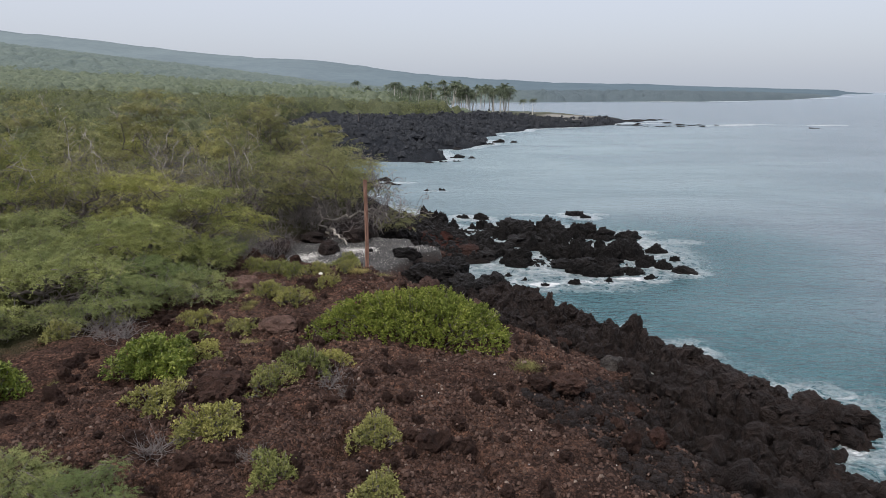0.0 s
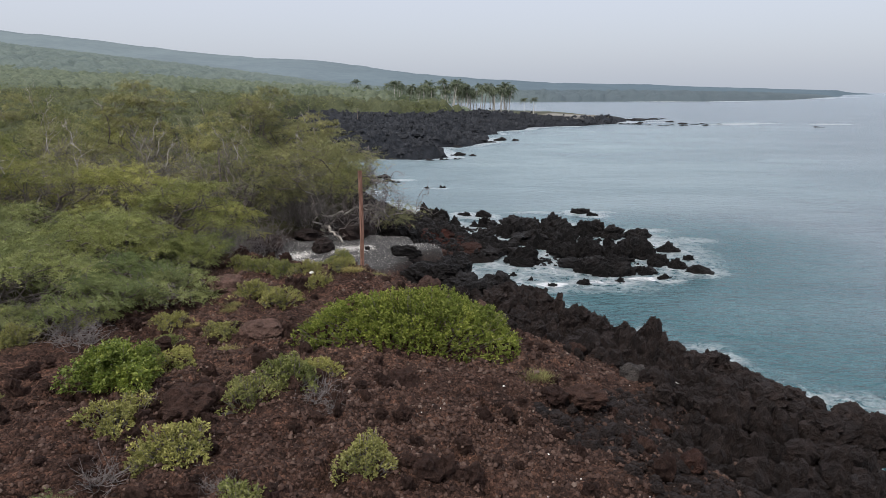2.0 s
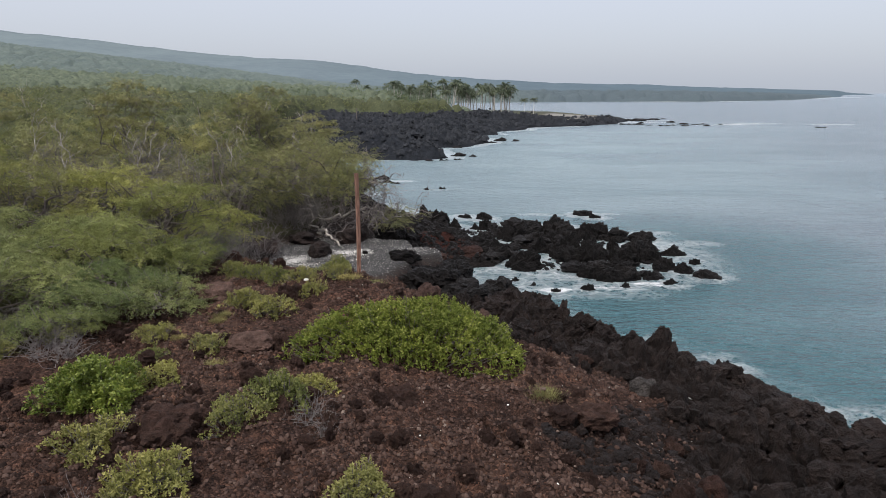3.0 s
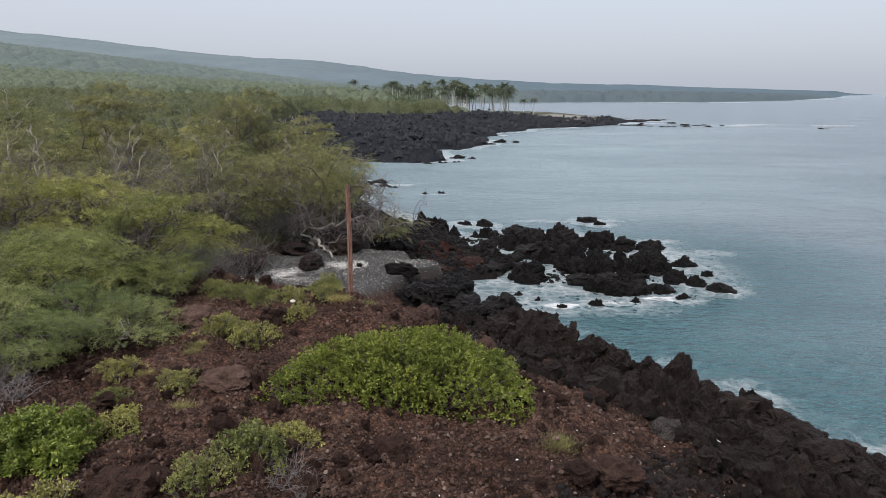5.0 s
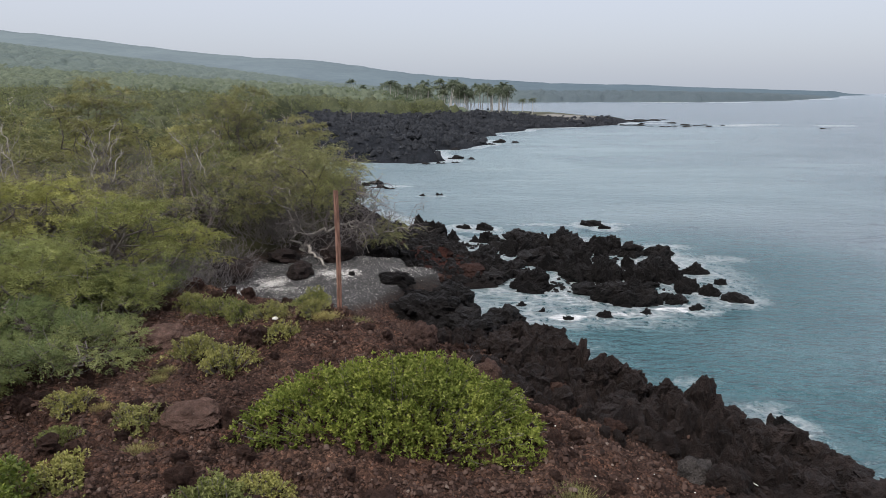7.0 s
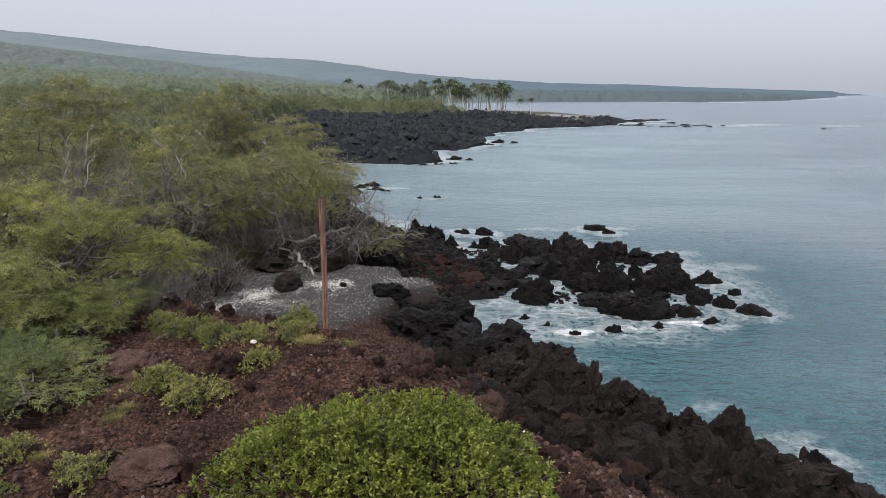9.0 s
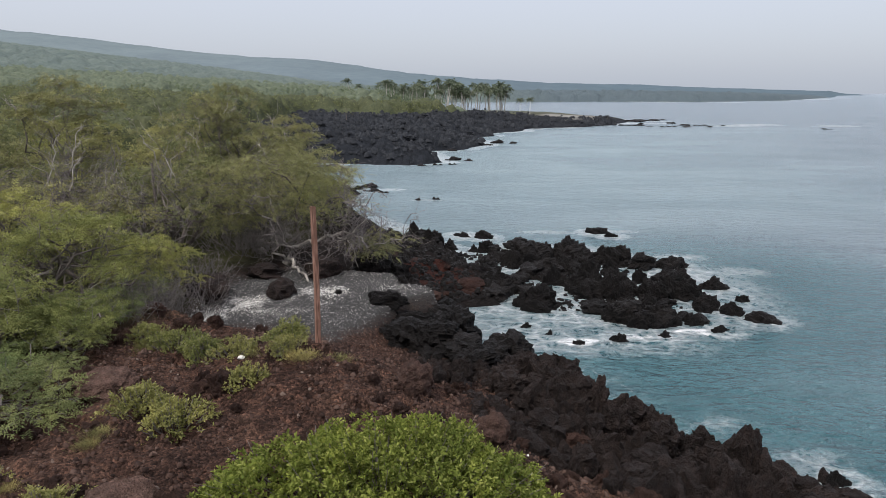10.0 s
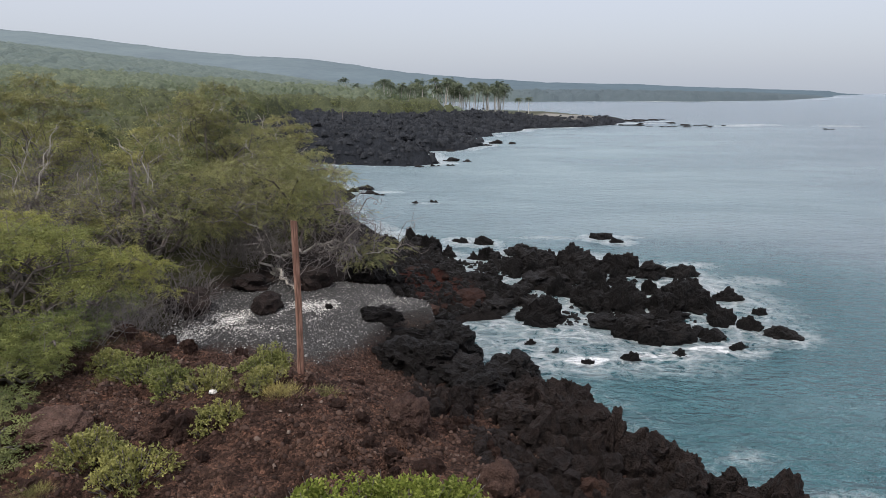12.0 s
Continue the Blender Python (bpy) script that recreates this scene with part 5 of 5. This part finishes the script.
def leafy_bush(seed, mat, wide, deep, tall, shoots, each, leaf, bare=0.0, uneven=0.18):
    """A dense dome of leafy shoots on thin stems; the shoots end in rosettes."""
    r = np.random.default_rng(seed)
    a, q = r.uniform(0, 6.283, shoots), np.sqrt(r.random(shoots))
    bump_edge = 1 + uneven * np.sin(a * 3 + seed) + uneven * 0.7 * np.sin(a * 7 + seed * 2)
    q2 = q * bump_edge
    dome = np.sqrt(np.maximum(0.02, 1 - q ** 2.4))
    lift = 1 + uneven * 0.8 * fbm(np.cos(a) * q * 3 + seed, np.sin(a) * q * 3, seed, 3)
    depth = np.where(r.random(shoots) < 0.7, r.uniform(0.82, 1.12, shoots), r.uniform(0.3, 0.85, shoots))
    thin = fbm(np.cos(a) * q * wide * 1.3 + seed, np.sin(a) * q * deep * 1.3, seed + 3, 2)
    depth = np.where(thin < -0.22, depth * 0.72, depth)
    p = np.stack([np.cos(a) * q2 * wide / 2, np.sin(a) * q2 * deep / 2, tall * dome * lift * depth], 1)
    p[:, :2] *= (0.9 + 0.1 * depth)[:, None]
    axis = unit(np.stack([np.cos(a) * q2, np.sin(a) * q2, 0.55 + 0.6 * dome], 1) + r.normal(size=(shoots, 3)) * 0.3)
    n = shoots * each
    ring = unit(r.normal(size=(n, 3)))
    ax = np.repeat(axis, each, 0)
    along = unit(ring - ax * (ring * ax).sum(1, keepdims=True) + ax * r.uniform(0.15, 1.0, (n, 1)))
    base_p = np.repeat(p, each, 0) - ax * (r.random((n, 1)) * leaf[0] * 1.5)
    keep = base_p[:, 2] > 0.01
    foliage = leaves(base_p[keep], along[keep], leaf[0] * r.uniform(0.65, 1.2, n)[keep], leaf[1] * r.uniform(0.8, 1.15, n)[keep], r, 0.12)
    sticks = []
    for k in range(0, shoots, max(1, shoots // int(70 + (300 if wide > 3 else 40) * bare))):
        root = np.array([p[k, 0] * 0.45, p[k, 1] * 0.45, -0.05])
        sticks.append(tube(*limb(root, p[k] * (1 + 0.06 * bare), 0.011, 0.004, r, 0.15, 4), 3))
    return [("foliage", quads("foliage", *foliage, mat)), ("branchwork", quads("branchwork", *joined(sticks), TWIG))]


def plant_bush(name, meshes, x, y, s, turn, label, group):
    return tree_thing(name, meshes, pose(x, y, height(x, y) - 0.04, 0, 0, turn) @ Matrix.Diagonal((s, s, s, 1)), label, group, "shrub")


plant_bush("naupaka_bush", leafy_bush(500, NAUPAKA_LEAF, 5.75, 3.5, 1.42, 5800, 9, (0.078, 0.036), 1.0, 0.15), -1.05, 17.4, 1.0, 4, "large dense bright-green leafy bush on brown cinder", "")
plant_bush("leafy_bush", leafy_bush(501, BRIGHT_LEAF, 1.75, 1.5, 0.8, 1500, 8, (0.08, 0.038), 0.1, 0.24), -6.75, 13.75, 1.0, 20, "fresh bright-green leafy bush on cinder", "")
plant_bush("leafy_bush", leafy_bush(502, BRIGHT_LEAF, 1.6, 1.5, 0.85, 1300, 8, (0.08, 0.038), 0.1, 0.24), -9.7, 12.0, 1.0, 90, "fresh bright-green leafy bush beside shrubs", "")
SAGE = [leafy_bush(510, SAGE_LEAF, 1.0, 0.85, 0.42, 560, 8, (0.048, 0.021), 0.6, 0.26), leafy_bush(511, SAGE_LEAF, 0.9, 0.9, 0.36, 460, 8, (0.048, 0.021), 0.9, 0.34), leafy_bush(512, SAGE_LEAF, 1.1, 0.7, 0.4, 520, 8, (0.046, 0.02), 0.4, 0.3)]
for x, y, k, s in ((-3.35, 14.1, 0, 1.15), (-3.9, 13.2, 1, 1.0), (-2.9, 14.7, 2, 0.9), (-1.3, 11.1, 0, 0.95), (-4.45, 11.1, 0, 1.05), (-6.0, 12.2, 1, 1.15), (-4.9, 10.9, 2, 0.6), (-5.85, 20.0, 0, 1.05), (-5.1, 19.6, 1, 1.15), (-4.3, 21.3, 0, 0.95),
                   (-5.75, 16.9, 1, 0.9), (-6.0, 14.9, 2, 1.0), (-7.2, 17.2, 1, 0.75), (-5.8, 23.0, 0, 1.0), (-6.7, 23.6, 2, 1.0), (-4.9, 22.7, 1, 0.95), (-3.95, 23.4, 0, 1.1), (-3.75, 22.4, 2, 0.7), (-2.9, 9.6, 2, 0.95), (-1.0, 9.2, 0, 0.9), (-7.5, 24.0, 2, 1.05), (-10.4, 15.9, 0, 0.85), (-6.9, 16.2, 2, 0.6)):
    plant_bush("small_shrub", SAGE[k], x, y, s * 1.22, 83 * x + 17 * y, "small rounded sage-green shrub on red-brown cinder", "small shrubs")


def grass_tuft(seed, count, tall, spread):
    r = np.random.default_rng(seed)
    p = np.stack([r.normal(size=count) * spread * 0.25, r.normal(size=count) * spread * 0.25, np.zeros(count)], 1)
    way = unit(np.stack([p[:, 0] * 2 / spread + r.normal(size=count) * 0.4, p[:, 1] * 2 / spread + r.normal(size=count) * 0.4, np.full(count, 1.2)], 1))
    return quads("grass_tuft", *leaves(p, way, tall * r.uniform(0.4, 1.1, count), 0.0055, r), DRY_LEAF)


TUFT = grass_tuft(520, 1200, 0.2, 0.75)
for x, y, s in ((1.95, 15.2, 0.8), (-3.3, 22.0, 0.8), (-2.7, 22.7, 0.8), (-7.5, 23.4, 0.9), (-6.2, 18.7, 0.55), (-5.3, 15.9, 0.7), (-8.6, 12.9, 0.5), (-10.5, 16.0, 0.8), (-6.7, 17.3, 0.5), (-4.4, 22.5, 0.7), (-6.2, 19.0, 0.6)):
    ob = new("grass_tuft", TUFT)
    ob.matrix_basis = pose(x, y, height(x, y) - 0.02, 0, 0, 37 * x) @ Matrix.Diagonal((s, s, s, 1))
    tagged(ob, "straw-coloured dry grass tuft on cinder", "grass", "grass tufts")

TWIGLET = brush(441, 0.5, 0.35, 36)
for x, y, s in ((-2.6, 13.5, 0.9), (-2.2, 13.1, 0.7), (-3.4, 10.2, 0.6), (-8.8, 15.9, 1.2), (-9.6, 16.6, 1.4), (-5.3, 10.3, 0.8)):
    ob = new("dry_brush", TWIGLET)
    ob.matrix_basis = pose(x, y, height(x, y) - 0.02, 0, 0, 61 * x) @ Matrix.Diagonal((s, s, s, 1))
    tagged(ob, "small bundle of dry grey brushwood on cinder", "brushwood", "dry twigs")

# white driftwood stick on the slope
r_ = np.random.default_rng(530)
stick = new("driftwood", quads("driftwood", *joined([tube(*limb((0, 0, 0.03), (0.42, 0.05, 0.05), 0.022, 0.015, r_, 0.15)), tube(*limb((0.42, 0.05, 0.05), (0.5, -0.12, 0.02), 0.016, 0.01, r_, 0.15))]), CORAL))
stick.matrix_basis = pose(5.5, 17.4, height(5.5, 17.4) + 0.06, 0, 0, 10) @ Matrix.Diagonal((0.7, 0.7, 0.7, 1))
tagged(stick, "bleached white driftwood stick on dark rock", "driftwood")

white_stone = new("white_stone", rock_mesh("white_stone", 120, CORAL, 3, 0.8, 0.3))
white_stone.matrix_basis = pose(-4.7, 22.35, height(-4.7, 22.35) - 0.02) @ Matrix.Diagonal((0.17, 0.13, 0.12, 1))
tagged(white_stone, "single white coral stone beside shrubs", "stone")

# ---------------------------------------------------------------- the post


def squared_post(wide, tall, seed):
    """A rough-sawn post: bevelled corners, wavering faces, a split top."""
    bm = bmesh.new()
    c = wide * 0.16
    h = wide / 2
    ring = [(h - c, -h), (h, -h + c), (h, h - c), (h - c, h), (-h + c, h), (-h, h - c), (-h, -h + c), (-h + c, -h)]
    levels = 26
    rows = []
    for k in range(levels + 1):
        z = -0.4 + (tall + 0.4) * k / levels
        row = []
        for j, (x, y) in enumerate(ring):
            w = 1 + 0.07 * noise.noise(Vector((x * 9, y * 9 + seed, z * 2.1))) + (0.03 if z < 1.6 else 0)
            top = 0.05 * noise.noise(Vector((x * 30, y * 30, seed))) if k == levels else 0
            row.append(bm.verts.new((x * w + 0.012 * math.sin(z * 1.4), y * w, z + top)))
        rows.append(row)
    for a, b in zip(rows, rows[1:]):
        for j in range(8):
            bm.faces.new((a[j], a[(j + 1) % 8], b[(j + 1) % 8], b[j]))
    bm.faces.new(rows[-1])
    bm.faces.new(rows[0][::-1])
    me = bpy.data.meshes.new("post")
    bm.to_mesh(me)
    bm.free()
    me.materials.append(POST_WOOD)
    return me


post = new("wooden_post", squared_post(0.118, 3.0, 3))
post.matrix_basis = pose(-3.15, 23.15, 3.09, 0, 0.3, 24)
tagged(post, "tall weathered red-brown wooden post standing in cinder", "post")
DARK_POST = tube(np.array([(0, 0, -0.3), (0.01, 0, 1.0), (0, 0.01, 2.2), (0, 0, 3.4)]), np.array([0.075, 0.07, 0.065, 0.06]), 8)
dark_post_mesh = quads("dark_post", *DARK_POST, DARK_BARK)
for x, y, s in ((-12.4, 35.6, 1.25), (-21.3, 55.3, 1.1), (-19.9, 80.0, 1.3), (-21.6, 140.0, 0.85)):
    ob = new("dark_post", dark_post_mesh)
    ob.matrix_basis = pose(x, y, height(x, y), 0, 0, 0) @ Matrix.Diagonal((1, 1, s, 1))
    tagged(ob, "dark wooden post standing among thorn trees", "post", "dark posts")

# ---------------------------------------------------------------- coconut palms


def palm(seed, tall):
    r = np.random.default_rng(seed)
    lean = np.array([r.normal() * 1.5, r.normal() * 0.8, 0])
    pts = np.array([lean * k ** 2 + np.array([0, 0, tall * k]) for k in np.linspace(-0.03, 1, 9)])
    stem = tube(pts, np.linspace(0.19, 0.12, 9), 7)
    top = pts[-1]
    fronds = []
    for k in range(24):
        a, up = 2.4 * k + r.uniform(-0.3, 0.3), r.uniform(-0.6, 1.3)
        length = r.uniform(2.6, 3.7)
        u = np.linspace(0, 1, 12)
        flat = np.array([math.cos(a), math.sin(a), 0])
        rib = top + flat * (u * length * math.cos(up * 0.9))[:, None] + np.array([0, 0, 1.0]) * (length * (math.sin(up) * u - 0.55 * u ** 2))[:, None]
        side = np.array([-math.sin(a), math.cos(a), 0])
        for sgn in (1, -1):
            way = flat * 0.5 + side * sgn + np.array([0, 0, -0.5]) + r.normal(size=(11, 3)) * 0.12
            fronds.append(leaves(rib[1:], way, 0.95 * np.sin(np.pi * (0.12 + 0.8 * u[1:])) + 0.1, 0.22, r))
        fronds.append(tube(rib[::3], np.linspace(0.04, 0.015, 4), 3))
    return [("trunk", quads("trunk", *stem, PALM_BARK)), ("crown", quads("crown", *joined(fronds), PALM_LEAF))]


PALMS = [palm(600 + k, 1.0 * h) for k, h in enumerate((10.5, 12.0, 11.2, 9.6, 12.8))]
r_ = np.random.default_rng(610)
spots = [(21.5, 246, 3, 0.56), (25.0, 247, 3, 0.58), (-38, 252, 4, 0.7), (-36, 256, 1, 0.6)]
for k in range(40):
    spots.append((r_.uniform(-4, 17), r_.uniform(226, 256), int(r_.integers(5)), r_.uniform(0.68, 0.88)))
for k in range(30):
    spots.append((r_.uniform(-26, -1), r_.uniform(230, 262), int(r_.integers(5)), r_.uniform(0.62, 0.9)))
for x, y, k, s in spots:
    ob = tree_thing("coconut_palm", PALMS[k], pose(x, y, height(x, y) - 0.1, 0, 0, r_.uniform(0, 360)) @ Matrix.Diagonal((s, s, s, 1)), "slender coconut palm in the grove on the point", "palm grove", "palm")

# ---------------------------------------------------------------- woods beyond


def woods(count, x0, x1, y0, y1, cards, card, radius, seed, keep, scale_by_y=0.0):
    """Distant tree crowns: uneven heaps of leaf clumps."""
    r = np.random.default_rng(seed)
    x, y = r.uniform(x0, x1, count), r.uniform(y0, y1, count)
    z, d, masks = land(x, y)
    ok = keep(x, y, d, masks, r)
    x, y, z = x[ok], y[ok], z[ok]
    n = len(x)
    rad = radius * r.uniform(0.55, 1.25, n)
    tall = rad * r.uniform(0.9, 1.5, n)
    a, q = r.uniform(0, 6.283, (n, cards)), np.sqrt(r.random((n, cards)))
    wob = 1 + 0.3 * np.sin(a * 3 + x[:, None])
    p = np.stack([x[:, None] + np.cos(a) * q * rad[:, None] * wob, y[:, None] + np.sin(a) * q * rad[:, None] * wob, z[:, None] + tall[:, None] * (0.2 + np.sqrt(np.maximum(0, 1 - q ** 2)) * r.uniform(0.65, 1.1, (n, cards)))], 2).reshape(-1, 3)
    way = unit(r.normal(size=(len(p), 3)) * np.array([1, 1, 0.7]))
    size = card * r.uniform(0.6, 1.4, len(p)) * (1 + scale_by_y * p[:, 1])
    return leaves(p - way * size[:, None] / 2, way, size, size * 0.55, r)


def wooded(x, y, d, masks, r):
    seen = (y > 58) & (x < 0.75 * y) & (x > -0.78 * y - 8)
    return (masks["litter"] > 0.6) & seen & (d > 3)


def crowns(x, y, size, seed):
    """Rounded crowns of uneven height, touching one another: 0 to 1."""
    u, v = x / size, y / size
    iu, iv = np.floor(u), np.floor(v)
    best = np.zeros_like(u)
    for a in (-1, 0, 1):
        for b in (-1, 0, 1):
            cu, cv = iu + a, iv + b
            px, py = cu + lattice(cu, cv, seed), cv + lattice(cu, cv, seed + 1)
            rad, tall = 0.45 + 0.4 * lattice(cu, cv, seed + 2), 0.45 + 0.55 * lattice(cu, cv, seed + 3)
            q = np.hypot(u - px, v - py) / rad
            best = np.maximum(best, tall * np.sqrt(np.maximum(0, 1 - q * q)))
    return best


def canopy(name, r0, r1, rings, steps, size, tall, seed, mat, label):
    """The roof of a dense wood seen from afar: crown beside crown, rough with clumps."""
    ang = np.radians(np.linspace(-46, 32, steps))
    rad = r0 * (r1 / r0) ** np.linspace(0, 1, rings)
    A, Rr = np.meshgrid(ang, rad)
    x, y = np.sin(A) * Rr, np.cos(A) * Rr
    z, d, masks = land(x, y)
    fade = step(Rr, r0, r0 * 1.03)
    top = crowns(x + 0.6 * size * fbm(x / size, y / size, seed + 9, 3), y, size, seed) + 0.4 * crowns(x, y, size * 0.35, seed + 5) + 0.12 * fbm(x * 3 / size, y * 3 / size, seed + 6, 3)
    on = (masks["litter"] > 0.5) & (d > 2)
    grove = step(x, -26, -17) * step(y, 205, 220) * (1 - step(y, 340, 380))
    cover = (1 - 0.8 * step(x, 150, 700)) * fade * step(masks["litter"], 0.45, 0.9) * step(d, 1.5, 9) * (1 - grove)
    on = cover > 0.01
    z = z - 0.4 + (tall * top + 0.4) * cover
    v = np.stack([x.ravel(), y.ravel(), z.ravel()], 1)
    i = (np.arange(rings - 1)[:, None] * steps + np.arange(steps - 1)[None, :]).ravel()
    f = np.stack([i, i + 1, i + 1 + steps, i + steps], 1)
    keep = (on[:-1, :-1] | on[1:, 1:] | on[1:, :-1] | on[:-1, 1:]).ravel()
    ob = new(name, quads(name, v, f[keep], mat))
    return tagged(ob, label, "woodland", kind="stuff")


def canopy_material(name, dark, light, scale, seaward_haze=0.0):
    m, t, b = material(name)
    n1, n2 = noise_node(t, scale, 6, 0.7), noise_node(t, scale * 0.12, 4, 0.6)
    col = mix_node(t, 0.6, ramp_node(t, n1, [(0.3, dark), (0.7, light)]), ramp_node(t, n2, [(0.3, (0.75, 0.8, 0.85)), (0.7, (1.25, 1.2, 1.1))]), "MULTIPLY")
    # painted haze: the colour turns blue-grey towards the headland
    if seaward_haze:
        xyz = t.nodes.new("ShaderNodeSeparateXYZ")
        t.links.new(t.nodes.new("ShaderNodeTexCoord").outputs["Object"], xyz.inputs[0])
        side = maths(t, "MULTIPLY", xyz.outputs[0], 1 / seaward_haze, True)
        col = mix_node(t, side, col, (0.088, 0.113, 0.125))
    t.links.new(col, b.inputs["Base Color"])
    b.inputs["Roughness"].default_value, b.inputs["Specular IOR Level"].default_value = 0.9, 0.1
    bump_node(t, b, n1, 0.8, 0.6 / scale)
    return m


canopy("canopy", 62, 215, 210, 460, 4.6, 3.6, 720, canopy_material("near_canopy", (0.036, 0.042, 0.024), (0.095, 0.104, 0.056), 2.4), "dense olive-grey thorn woodland behind the shore")
# the two farther roofs carry haze in their colour, paler and bluer
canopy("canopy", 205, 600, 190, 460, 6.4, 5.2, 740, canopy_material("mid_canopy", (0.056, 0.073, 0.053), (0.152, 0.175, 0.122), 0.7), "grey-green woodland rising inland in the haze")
canopy("canopy", 570, 1500, 90, 420, 13.0, 6.0, 760, canopy_material("far_canopy", (0.090, 0.116, 0.108), (0.134, 0.162, 0.148), 0.3, 90.0), "woodland on the far slope, tinted pale slate-green for haze")
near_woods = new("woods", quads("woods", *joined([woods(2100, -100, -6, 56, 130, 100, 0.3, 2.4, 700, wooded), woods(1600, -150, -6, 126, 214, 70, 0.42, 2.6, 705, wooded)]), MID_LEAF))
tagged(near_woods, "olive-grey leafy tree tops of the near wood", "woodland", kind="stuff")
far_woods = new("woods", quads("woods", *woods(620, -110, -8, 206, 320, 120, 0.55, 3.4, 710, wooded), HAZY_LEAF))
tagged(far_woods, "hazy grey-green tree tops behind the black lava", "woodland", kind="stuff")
